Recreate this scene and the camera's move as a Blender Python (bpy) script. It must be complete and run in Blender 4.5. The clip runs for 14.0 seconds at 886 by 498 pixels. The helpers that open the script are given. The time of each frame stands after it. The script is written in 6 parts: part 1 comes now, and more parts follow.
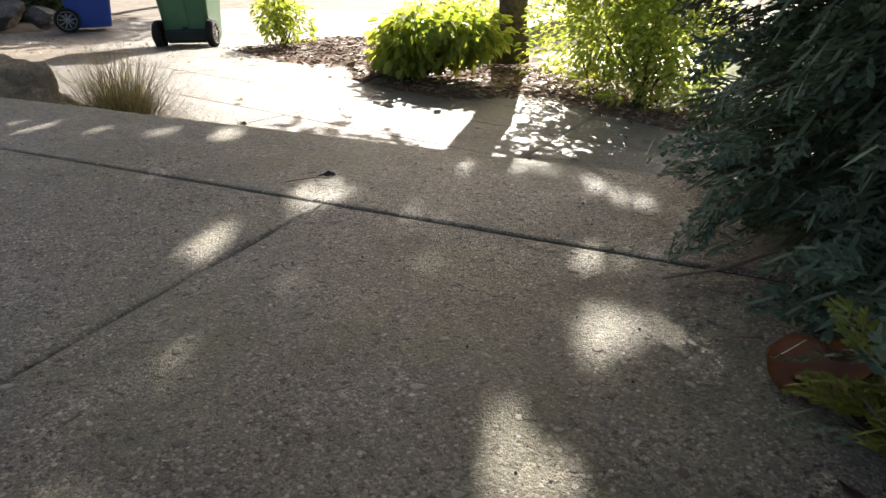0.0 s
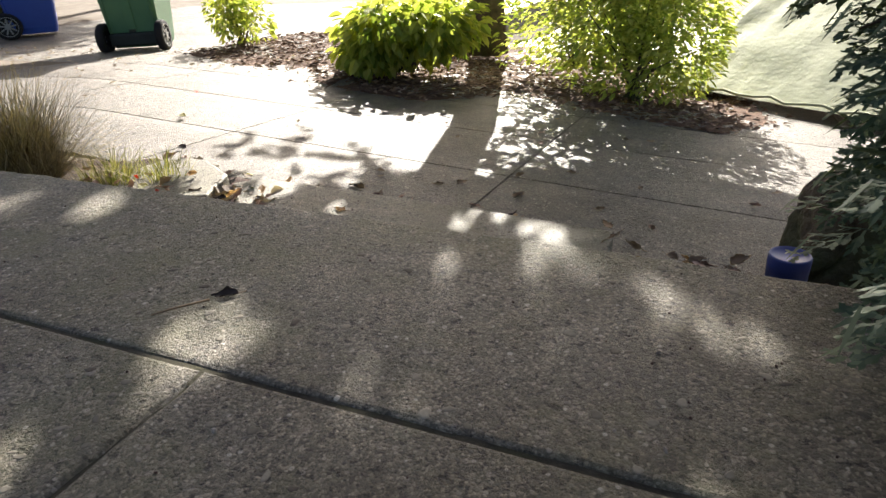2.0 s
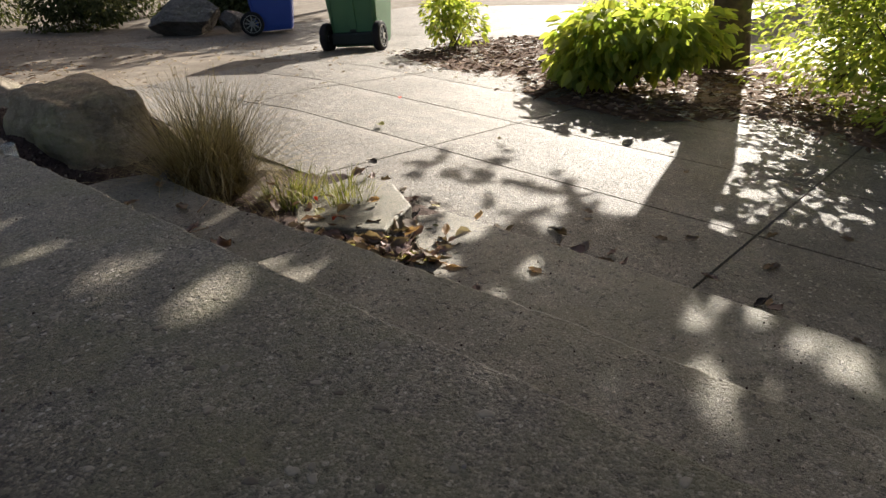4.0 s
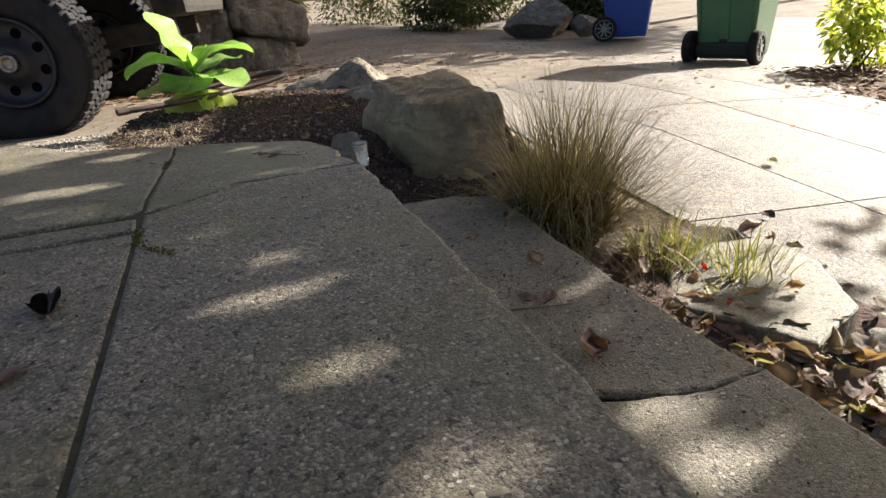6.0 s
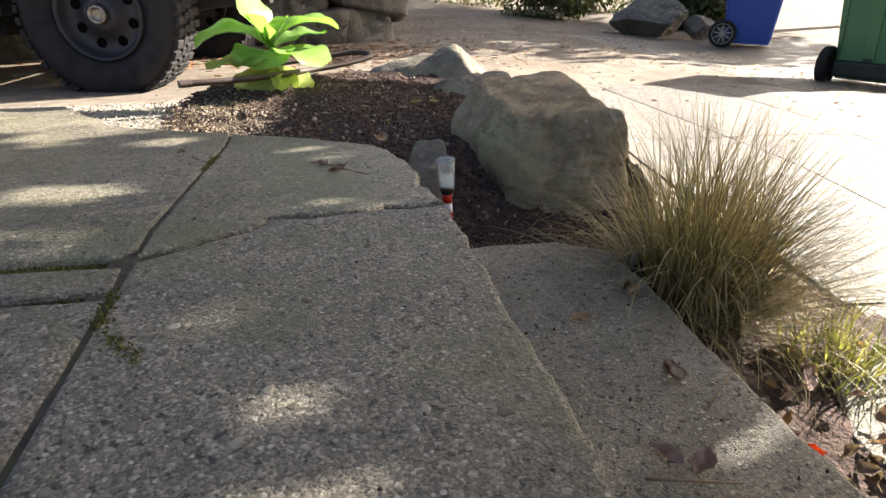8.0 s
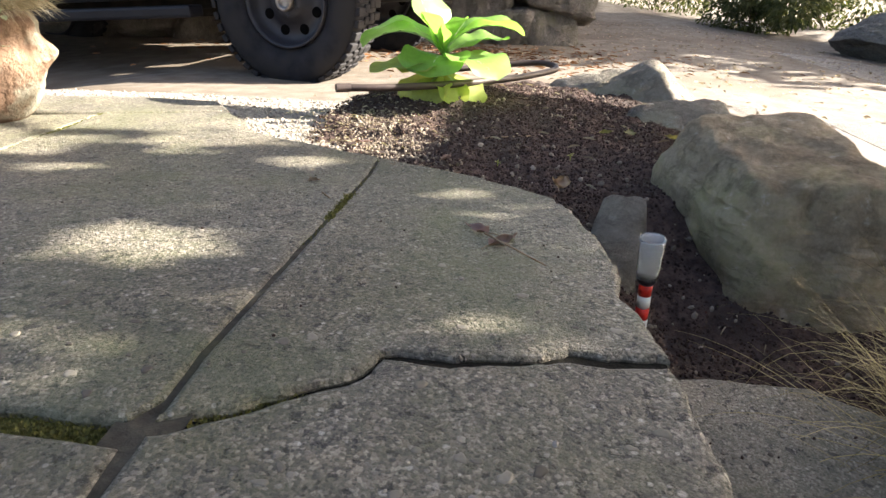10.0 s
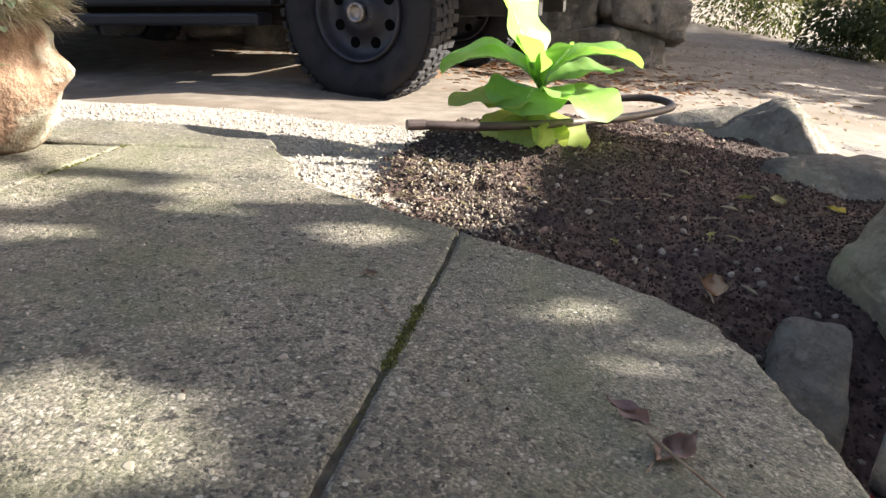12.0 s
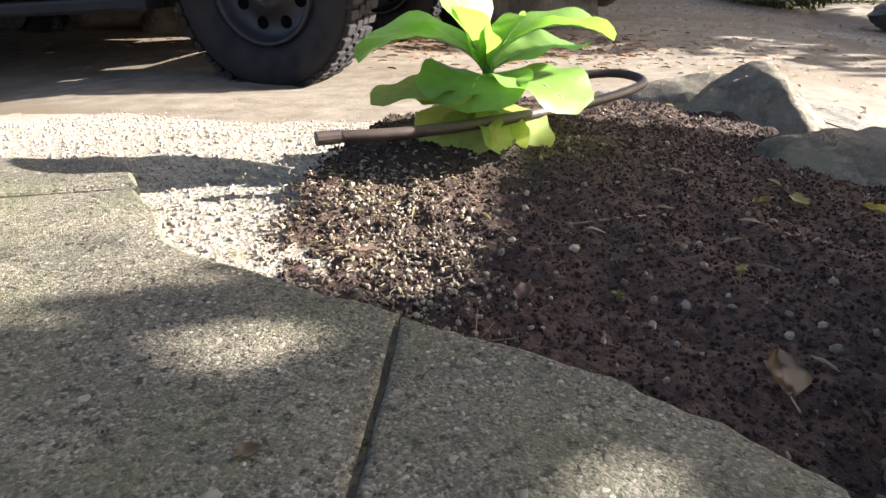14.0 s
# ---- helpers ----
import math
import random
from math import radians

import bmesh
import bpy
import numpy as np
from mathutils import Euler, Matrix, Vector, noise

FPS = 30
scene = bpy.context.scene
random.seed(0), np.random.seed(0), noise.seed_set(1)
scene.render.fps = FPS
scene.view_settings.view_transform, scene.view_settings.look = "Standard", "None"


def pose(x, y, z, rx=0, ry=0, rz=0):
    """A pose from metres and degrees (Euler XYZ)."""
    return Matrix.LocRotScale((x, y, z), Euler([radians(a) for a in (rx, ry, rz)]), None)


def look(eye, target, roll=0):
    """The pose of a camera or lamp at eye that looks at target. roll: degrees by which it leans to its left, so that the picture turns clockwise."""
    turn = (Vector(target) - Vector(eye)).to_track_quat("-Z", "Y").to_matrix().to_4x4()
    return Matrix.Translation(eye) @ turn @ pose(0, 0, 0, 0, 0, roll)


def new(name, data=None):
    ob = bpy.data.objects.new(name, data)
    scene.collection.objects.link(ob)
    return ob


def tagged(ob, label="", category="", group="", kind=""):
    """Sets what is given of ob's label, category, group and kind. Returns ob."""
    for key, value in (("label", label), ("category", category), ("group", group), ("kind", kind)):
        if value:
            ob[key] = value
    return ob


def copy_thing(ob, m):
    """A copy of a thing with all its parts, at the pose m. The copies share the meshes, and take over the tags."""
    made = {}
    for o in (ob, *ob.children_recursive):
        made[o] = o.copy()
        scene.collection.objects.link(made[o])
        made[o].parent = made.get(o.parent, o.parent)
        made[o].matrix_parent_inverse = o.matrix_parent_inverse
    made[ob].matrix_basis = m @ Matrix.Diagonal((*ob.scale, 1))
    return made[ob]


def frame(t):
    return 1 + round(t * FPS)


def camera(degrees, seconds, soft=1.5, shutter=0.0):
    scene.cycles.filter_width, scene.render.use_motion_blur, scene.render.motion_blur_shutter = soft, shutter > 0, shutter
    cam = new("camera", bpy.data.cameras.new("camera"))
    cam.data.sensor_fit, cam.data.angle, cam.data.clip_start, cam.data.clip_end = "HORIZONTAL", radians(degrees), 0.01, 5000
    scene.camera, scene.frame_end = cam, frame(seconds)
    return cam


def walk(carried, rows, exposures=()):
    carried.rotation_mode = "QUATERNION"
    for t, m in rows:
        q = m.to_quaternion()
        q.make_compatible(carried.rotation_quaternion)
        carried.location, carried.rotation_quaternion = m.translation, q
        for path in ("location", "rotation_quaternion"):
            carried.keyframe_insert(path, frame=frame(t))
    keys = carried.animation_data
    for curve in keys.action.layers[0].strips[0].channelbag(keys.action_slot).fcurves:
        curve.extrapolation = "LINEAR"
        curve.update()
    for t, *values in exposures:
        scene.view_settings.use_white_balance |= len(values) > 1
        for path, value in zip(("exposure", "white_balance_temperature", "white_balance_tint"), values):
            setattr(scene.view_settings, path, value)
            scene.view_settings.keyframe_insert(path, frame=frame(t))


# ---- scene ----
cam = camera(70.0, 14.0)
PATH = [
    (0, (1.300, 1.973, 0.318), (0.481, 3.591, -0.526), -1.4),
    (0.5, (1.294, 2.043, 0.326), (0.564, 3.687, -0.549), -3.6),
    (1, (1.246, 2.149, 0.321), (0.524, 3.789, -0.567), -4.2),
    (1.5, (1.192, 2.254, 0.317), (0.456, 3.882, -0.581), -4.5),
    (2, (1.130, 2.354, 0.304), (0.362, 3.979, -0.575), -3.6),
    (2.5, (1.072, 2.442, 0.296), (0.208, 4.027, -0.564), -3.2),
    (2.7, (1.050, 2.473, 0.294), (0.114, 4.020, -0.560), -3.7),
    (4.8, (0.732, 2.728, 0.288), (-0.752, 3.804, -0.512), -4.3),
    (5, (0.668, 2.740, 0.273), (-0.894, 3.714, -0.509), -4.5),
    (5.5, (0.537, 2.763, 0.247), (-1.197, 3.415, -0.506), -5.3),
    (6, (0.460, 2.780, 0.245), (-1.302, 3.354, -0.509), -4.2),
    (6.5, (0.396, 2.799, 0.251), (-1.373, 3.330, -0.516), -2.8),
    (7, (0.325, 2.815, 0.253), (-1.453, 3.294, -0.528), -1.6),
    (7.2, (0.294, 2.821, 0.252), (-1.487, 3.281, -0.533), -1.2),
    (9.3, (-0.062, 2.837, 0.241), (-1.891, 2.931, -0.564), 2.8),
    (9.5, (-0.093, 2.837, 0.241), (-1.923, 2.878, -0.566), 2.9),
    (10, (-0.155, 2.830, 0.242), (-1.980, 2.730, -0.569), 3.2),
    (10.5, (-0.200, 2.816, 0.238), (-2.012, 2.554, -0.568), 2.4),
    (11, (-0.262, 2.798, 0.241), (-2.074, 2.513, -0.556), 2.9),
    (11.5, (-0.353, 2.773, 0.235), (-2.174, 2.496, -0.544), 4.0),
    (12, (-0.450, 2.751, 0.239), (-2.265, 2.472, -0.554), 4.7),
    (12.5, (-0.536, 2.725, 0.243), (-2.343, 2.455, -0.569), 5.5),
    (13, (-0.607, 2.717, 0.245), (-2.406, 2.415, -0.574), 4.9),
    (13.5, (-0.669, 2.715, 0.240), (-2.462, 2.414, -0.594), 3.9),
    (14, (-0.742, 2.715, 0.223), (-2.544, 2.618, -0.639), 1.9),
]
walk(cam, [(t, look(eye, target, roll)) for t, eye, target, roll in PATH],
     [(t, stops, kelvin, 10) for t, stops, kelvin in ((0, 1.9, 6600), (0.5, 2.05, 6550), (1, 2.1, 6550), (2.5, 1.65, 6550), (5, 1.2, 6800), (6, 1.8, 6750), (7, 2.2, 6700), (9.3, 2.8, 6600), (10.5, 2.85, 6500), (11.5, 2.65, 6400), (13, 2.45, 6350), (14, 2.45, 6350))])

# ---- world, sun ----
SUN_AZ = Vector((-0.30, 0.954, 0)).normalized()
SUN_EL = radians(28)
SUN_DIR = (SUN_AZ * math.cos(SUN_EL) + Vector((0, 0, math.sin(SUN_EL)))).normalized()
world = bpy.data.worlds.new("sky")
scene.world = world
world.use_nodes = True
wn = world.node_tree.nodes
sky = wn.new("ShaderNodeTexSky")
sky.sky_type = "NISHITA"
sky.sun_disc = False
sky.air_density, sky.dust_density, sky.ozone_density = 0.7, 4.0, 0.0
sky.sun_elevation = SUN_EL
sky.sun_rotation = math.atan2(SUN_AZ.x, SUN_AZ.y)
wn["Background"].inputs["Strength"].default_value = 0.062
world.node_tree.links.new(sky.outputs[0], wn["Background"].inputs["Color"])
sun_data = bpy.data.lights.new("sun", "SUN")
sun_data.energy, sun_data.angle, sun_data.color = 5.0, radians(0.32), (1.0, 0.95, 0.87)
sun = new("sun", sun_data)
sun.matrix_world = look(SUN_DIR * 30, (0, 0, 0))



# ---- materials ----
def nodes_of(name, rough=0.8, spec=0.5, metal=0.0):
    m = bpy.data.materials.new(name)
    m.use_nodes = True
    nt = m.node_tree
    p = nt.nodes["Principled BSDF"]
    p.inputs["Roughness"].default_value = rough
    p.inputs["Specular IOR Level"].default_value = spec
    p.inputs["Metallic"].default_value = metal
    return m, nt, p


def tex_noise(nt, scale, detail=4.0, rough=0.6, coord="Object"):
    co = nt.nodes.new("ShaderNodeTexCoord")
    n = nt.nodes.new("ShaderNodeTexNoise")
    n.inputs["Scale"].default_value, n.inputs["Detail"].default_value, n.inputs["Roughness"].default_value = scale, detail, rough
    nt.links.new(co.outputs[coord], n.inputs["Vector"])
    return n


def tex_voronoi(nt, scale, feature="F1", coord="Object"):
    co = nt.nodes.new("ShaderNodeTexCoord")
    n = nt.nodes.new("ShaderNodeTexVoronoi")
    n.feature = feature
    n.inputs["Scale"].default_value = scale
    nt.links.new(co.outputs[coord], n.inputs["Vector"])
    return n


def ramp(nt, src, stops):
    r = nt.nodes.new("ShaderNodeValToRGB")
    e = r.color_ramp.elements
    e[0].position, e[0].color = stops[0][0], (*stops[0][1], 1)
    e[1].position, e[1].color = stops[-1][0], (*stops[-1][1], 1)
    for pos, col in stops[1:-1]:
        k = e.new(pos)
        k.color = (*col, 1)
    nt.links.new(src, r.inputs[0])
    return r.outputs[0]


def mix(nt, fac, a, b, kind="MIX"):
    m = nt.nodes.new("ShaderNodeMix")
    m.data_type, m.blend_type = "RGBA", kind
    for sock, val in ((m.inputs[0], fac), (m.inputs[6], a), (m.inputs[7], b)):
        if isinstance(val, (int, float)):
            sock.default_value = val
        elif isinstance(val, tuple):
            sock.default_value = (*val, 1)
        else:
            nt.links.new(val, sock)
    return m.outputs[2]


def bump(nt, p, src, dist, strength=1.0, prior=None):
    b = nt.nodes.new("ShaderNodeBump")
    b.inputs["Distance"].default_value, b.inputs["Strength"].default_value = dist, strength
    nt.links.new(src, b.inputs["Height"])
    if prior is not None:
        nt.links.new(prior, b.inputs["Normal"])
    nt.links.new(b.outputs[0], p.inputs["Normal"])
    return b.outputs[0]


def mat_plain(name, c1, c2, scale=8.0, rough=0.7, spec=0.5, metal=0.0, bump_d=0.0, bump_s=60.0, c3=None, big=1.5, per_object=0.0):
    m, nt, p = nodes_of(name, rough, spec, metal)
    n = tex_noise(nt, scale)
    col = ramp(nt, n.outputs[0], [(0.3, c1), (0.7, c2)])
    if c3:
        col = mix(nt, ramp(nt, tex_noise(nt, big, 3).outputs[0], [(0.48, (0, 0, 0)), (0.62, (1, 1, 1))]), col, c3)
    if per_object:
        oi = nt.nodes.new("ShaderNodeObjectInfo")
        v = nt.nodes.new("ShaderNodeMapRange")
        v.inputs["To Min"].default_value, v.inputs["To Max"].default_value = 1 - per_object, 1 + per_object
        nt.links.new(oi.outputs["Random"], v.inputs[0])
        h = nt.nodes.new("ShaderNodeHueSaturation")
        nt.links.new(v.outputs[0], h.inputs["Value"])
        nt.links.new(col, h.inputs["Color"])
        col = h.outputs[0]
    nt.links.new(col, p.inputs["Base Color"])
    if bump_d:
        bump(nt, p, tex_noise(nt, bump_s, 5).outputs[0], bump_d)
    return m


def mat_concrete(name, grains, stain, moss, grain=430.0, pebble=190.0, amount=0.42, depth=0.0016, rough=0.58, stain_amount=0.7):
    """Washed concrete: sand grains and pebbles in paste, stains, moss and pits."""
    m, nt, p = nodes_of(name, rough, 0.45)
    v0 = tex_voronoi(nt, grain)
    s0 = nt.nodes.new("ShaderNodeSeparateColor")
    nt.links.new(v0.outputs["Color"], s0.inputs[0])
    col = ramp(nt, s0.outputs[0], [(0.0, grains[0]), (0.45, grains[1]), (0.8, grains[2]), (1.0, grains[3])])
    fine = ramp(nt, tex_noise(nt, 360, 5, 0.8).outputs[0], [(0.33, (0.18, 0.18, 0.18)), (0.5, (0.95, 0.95, 0.95)), (0.68, (1.55, 1.53, 1.5))])
    col = mix(nt, 0.5, col, fine, "MULTIPLY")
    col = mix(nt, 1.0, col, ramp(nt, tex_noise(nt, 13, 7, 0.72).outputs[0], [(0.3, (0.50, 0.51, 0.53)), (0.5, (0.95, 0.95, 0.94)), (0.7, (1.38, 1.35, 1.28))]), "MULTIPLY")
    col = mix(nt, 0.35, col, ramp(nt, tex_noise(nt, 45, 8, 0.8).outputs[0], [(0.3, grains[0]), (0.7, grains[2])]))
    col = mix(nt, ramp(nt, tex_noise(nt, 2.1, 6, 0.65).outputs[0], [(0.45, (0, 0, 0)), (0.62, (stain_amount,) * 3)]), col, stain, "MULTIPLY")
    gap = ramp(nt, v0.outputs["Distance"], [(0.25, (1, 1, 1)), (0.75, (0, 0, 0))])
    heights = gap
    for sc, lim, lo, hi in ((pebble, 0.38, 0.66, 0.70), (pebble * 0.55, 0.29, 0.80, 0.83)):
        v = tex_voronoi(nt, sc)
        dots = ramp(nt, v.outputs["Distance"], [(lim - 0.08, (1, 1, 1)), (lim + 0.03, (0, 0, 0))])
        sep = nt.nodes.new("ShaderNodeSeparateColor")
        nt.links.new(v.outputs["Color"], sep.inputs[0])
        keep = ramp(nt, sep.outputs[0], [(lo, (0, 0, 0)), (hi, (1, 1, 1))])
        tone = ramp(nt, sep.outputs[1], [(0.0, (0.05, 0.045, 0.04)), (0.3, (0.17, 0.15, 0.125)), (0.7, (0.33, 0.29, 0.235)), (0.85, (0.48, 0.43, 0.36)), (1.0, (0.64, 0.59, 0.51))])
        f = nt.nodes.new("ShaderNodeMath")
        f.operation = "MULTIPLY"
        nt.links.new(dots, f.inputs[0])
        nt.links.new(keep, f.inputs[1])
        g = nt.nodes.new("ShaderNodeMath")
        g.operation = "MULTIPLY"
        g.inputs[1].default_value = amount
        nt.links.new(f.outputs[0], g.inputs[0])
        col = mix(nt, g.outputs[0], col, tone)
        a = nt.nodes.new("ShaderNodeMath")
        nt.links.new(heights, a.inputs[0])
        nt.links.new(f.outputs[0], a.inputs[1])
        heights = a.outputs[0]
    pit = ramp(nt, tex_voronoi(nt, pebble * 0.8).outputs["Distance"], [(0.08, (0.12, 0.12, 0.12)), (0.22, (1, 1, 1))])
    col = mix(nt, 0.85, col, pit, "MULTIPLY")
    hollow = ramp(nt, tex_noise(nt, 100, 3, 0.6).outputs[0], [(0.36, (0.14, 0.14, 0.15)), (0.41, (1, 1, 1))])
    col = mix(nt, 0.85, col, hollow, "MULTIPLY")
    if moss:
        mm = ramp(nt, tex_noise(nt, 3.1, 8, 0.78).outputs[0], [(0.46, (0, 0, 0)), (0.68, (0.75, 0.75, 0.75))])
        col = mix(nt, mm, col, moss, "MIX")
    nt.links.new(col, p.inputs["Base Color"])
    b0 = bump(nt, p, hollow, depth * 1.2)
    b1 = bump(nt, p, tex_noise(nt, 260, 6, 0.8).outputs[0], depth * 1.6, 1.0, b0)
    bump(nt, p, heights, depth * 0.6, 0.45, b1)
    return m


def mat_leaf(name, a, b, trans=0.5, rough=0.45, spec=0.4, vary=0.35, scale=18.0, glow=(1.0, 0.95, 0.25)):
    """Leaf: light comes through it."""
    m, nt, p = nodes_of(name, rough, spec)
    g = nt.nodes.new("ShaderNodeNewGeometry")
    col = ramp(nt, g.outputs["Random Per Island"], [(0.0, a), (1.0, b)])
    n = tex_noise(nt, scale, 3)
    col = mix(nt, vary, col, ramp(nt, n.outputs[0], [(0.3, (0.45, 0.45, 0.4)), (0.7, (1, 1, 1))]), "MULTIPLY")
    nt.links.new(col, p.inputs["Base Color"])
    t = nt.nodes.new("ShaderNodeBsdfTranslucent")
    nt.links.new(mix(nt, 0.5, col, glow, "OVERLAY"), t.inputs["Color"])
    s = nt.nodes.new("ShaderNodeMixShader")
    s.inputs[0].default_value = trans
    nt.links.new(p.outputs[0], s.inputs[1])
    nt.links.new(t.outputs[0], s.inputs[2])
    nt.links.new(s.outputs[0], nt.nodes["Material Output"].inputs["Surface"])
    return m


M_SLAB = mat_concrete("washed_concrete", ((0.058, 0.050, 0.037), (0.155, 0.134, 0.102), (0.275, 0.240, 0.187), (0.48, 0.43, 0.345)), (0.64, 0.60, 0.51), (0.135, 0.13, 0.052), amount=0.62, depth=0.0015)
M_SLAB_GREY = mat_concrete("washed_concrete_grey", ((0.06, 0.052, 0.037), (0.155, 0.136, 0.100), (0.27, 0.24, 0.18), (0.47, 0.42, 0.335)), (0.64, 0.61, 0.53), (0.13, 0.135, 0.06), amount=0.6, depth=0.0015)
M_STEP = mat_concrete("step_concrete", ((0.080, 0.070, 0.051), (0.176, 0.154, 0.117), (0.275, 0.243, 0.190), (0.42, 0.375, 0.305)), (0.64, 0.60, 0.53), (0.14, 0.13, 0.07), 460, 200, 0.6, 0.001)
M_DRIVE = mat_concrete("drive_concrete", ((0.075, 0.063, 0.050), (0.150, 0.129, 0.106), (0.220, 0.190, 0.156), (0.33, 0.29, 0.24)), (0.60, 0.55, 0.49), None, 260, 110, 0.6, 0.0028)
M_JOINT = mat_plain("joint_dirt", (0.030, 0.026, 0.019), (0.078, 0.068, 0.050), 60, 0.95, 0.2, 0, 0.002, 130, (0.055, 0.052, 0.030), 9)
# near-black: the shade deep inside the cracks, put into the fill's colour
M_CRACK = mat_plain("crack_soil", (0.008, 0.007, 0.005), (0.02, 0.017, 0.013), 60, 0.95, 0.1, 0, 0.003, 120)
M_MOSS = mat_plain("moss", (0.05, 0.055, 0.012), (0.12, 0.12, 0.03), 60, 0.95, 0.2, 0, 0.004, 160)
M_SOIL = mat_plain("soil", (0.030, 0.018, 0.014), (0.115, 0.072, 0.056), 55, 0.95, 0.3, 0, 0.010, 80, (0.05, 0.034, 0.027), 6)
M_MULCH = mat_plain("bark_mulch", (0.05, 0.028, 0.019), (0.17, 0.098, 0.064), 30, 0.95, 0.2, 0, 0.01, 60)
M_DIRT = mat_plain("drive_dirt", (0.105, 0.084, 0.063), (0.215, 0.18, 0.142), 9, 0.92, 0.3, 0, 0.004, 50, (0.12, 0.092, 0.064), 1.2)
M_GRAVEL = mat_plain("gravel", (0.13, 0.112, 0.09), (0.43, 0.385, 0.325), 120, 0.95, 0.2, 0, 0.008, 130, (0.26, 0.225, 0.18), 5)
def mat_rock(name, a, b, lichen, pale):
    """Weathered stone: mottled grain, strata, lichen patches, pale crusts."""
    m, nt, p = nodes_of(name, 0.9, 0.25)
    col = ramp(nt, tex_noise(nt, 9, 8, 0.7).outputs[0], [(0.3, a), (0.7, b)])
    col = mix(nt, 0.55, col, ramp(nt, tex_noise(nt, 95, 6, 0.8).outputs[0], [(0.3, (0.35, 0.35, 0.35)), (0.7, (1.25, 1.25, 1.25))]), "MULTIPLY")
    col = mix(nt, ramp(nt, tex_noise(nt, 4.2, 9, 0.75).outputs[0], [(0.47, (0, 0, 0)), (0.64, (0.75, 0.75, 0.75))]), col, lichen)
    col = mix(nt, ramp(nt, tex_noise(nt, 23, 6, 0.7).outputs[0], [(0.60, (0, 0, 0)), (0.68, (0.8, 0.8, 0.8))]), col, pale)
    vein = ramp(nt, tex_noise(nt, 5.5, 9, 0.72).outputs[0], [(0.470, (1, 1, 1)), (0.497, (0.22, 0.20, 0.17)), (0.503, (0.22, 0.20, 0.17)), (0.53, (1, 1, 1))])
    col = mix(nt, 0.28, col, vein, "MULTIPLY")
    nt.links.new(col, p.inputs["Base Color"])
    b0 = bump(nt, p, vein, 0.005)
    b1 = bump(nt, p, tex_noise(nt, 16, 9, 0.8).outputs[0], 0.022, 1.0, b0)
    b2 = bump(nt, p, tex_noise(nt, 90, 7, 0.85).outputs[0], 0.006, 1.0, b1)
    co = nt.nodes.new("ShaderNodeTexCoord")
    mp = nt.nodes.new("ShaderNodeMapping")
    mp.inputs["Rotation"].default_value, mp.inputs["Scale"].default_value = (0.3, 0.15, 0.2), (2.0, 2.0, 16.0)
    strata = nt.nodes.new("ShaderNodeTexNoise")
    strata.inputs["Scale"].default_value, strata.inputs["Detail"].default_value = 3.0, 6.0
    nt.links.new(co.outputs["Object"], mp.inputs[0])
    nt.links.new(mp.outputs[0], strata.inputs["Vector"])
    bump(nt, p, strata.outputs[0], 0.014, 0.7, b2)
    return m


M_ROCK = mat_rock("rock", (0.38, 0.29, 0.185), (0.66, 0.53, 0.37), (0.43, 0.385, 0.19), (0.66, 0.57, 0.44))
M_ROCK_GREY = mat_rock("rock_grey", (0.25, 0.21, 0.165), (0.48, 0.42, 0.345), (0.31, 0.28, 0.19), (0.54, 0.49, 0.41))
M_WALLSTONE = mat_rock("wall_stone", (0.13, 0.115, 0.10), (0.33, 0.295, 0.255), (0.17, 0.16, 0.11), (0.40, 0.37, 0.33))
M_GRIT = mat_plain("grit", (0.14, 0.12, 0.10), (0.42, 0.37, 0.31), 25, 0.85, 0.4)
M_RUBBER = mat_plain("tyre_rubber", (0.011, 0.011, 0.014), (0.026, 0.025, 0.029), 14, 0.85, 0.2, 0, 0.001, 200, (0.026, 0.024, 0.024), 4)
M_HOLE = mat_plain("hole_dark", (0.003, 0.003, 0.003), (0.006, 0.006, 0.006), 9, 1.0, 0.0)
# dirt with the truck's shade put into its colour
M_TRUCK_SHADE = mat_plain("truck_shade_dirt", (0.055, 0.042, 0.032), (0.14, 0.108, 0.082), 11, 0.95, 0.2, 0, 0.006, 60, (0.09, 0.07, 0.054), 3)
M_RIM = mat_plain("rim_paint", (0.018, 0.018, 0.023), (0.032, 0.031, 0.038), 12, 0.5, 0.35)
M_STEEL = mat_plain("hub_steel", (0.16, 0.13, 0.11), (0.36, 0.33, 0.30), 40, 0.45, 0.5, 0.9)
M_BODY = mat_plain("dark_paint", (0.008, 0.008, 0.011), (0.016, 0.016, 0.020), 4, 0.5, 0.25)
M_CHASSIS = mat_plain("chassis", (0.012, 0.011, 0.010), (0.04, 0.034, 0.028), 12, 0.85, 0.3, 0.2)
M_BLUE = mat_plain("blue_plastic", (0.018, 0.055, 0.30), (0.024, 0.07, 0.36), 5, 0.5, 0.45, 0, 0.0006, 220)
M_GREEN = mat_plain("green_plastic", (0.06, 0.155, 0.075), (0.075, 0.19, 0.09), 5, 0.5, 0.45, 0, 0.0006, 220)
M_DARKPL = mat_plain("dark_plastic", (0.012, 0.016, 0.012), (0.025, 0.03, 0.024), 9, 0.6, 0.4)
M_GREYPL = mat_plain("grey_plastic", (0.18, 0.18, 0.18), (0.32, 0.32, 0.31), 9, 0.6, 0.4)
M_TERRA = mat_plain("terracotta", (0.11, 0.066, 0.042), (0.235, 0.152, 0.098), 28, 0.92, 0.2, 0, 0.010, 80, (0.25, 0.225, 0.17), 17)
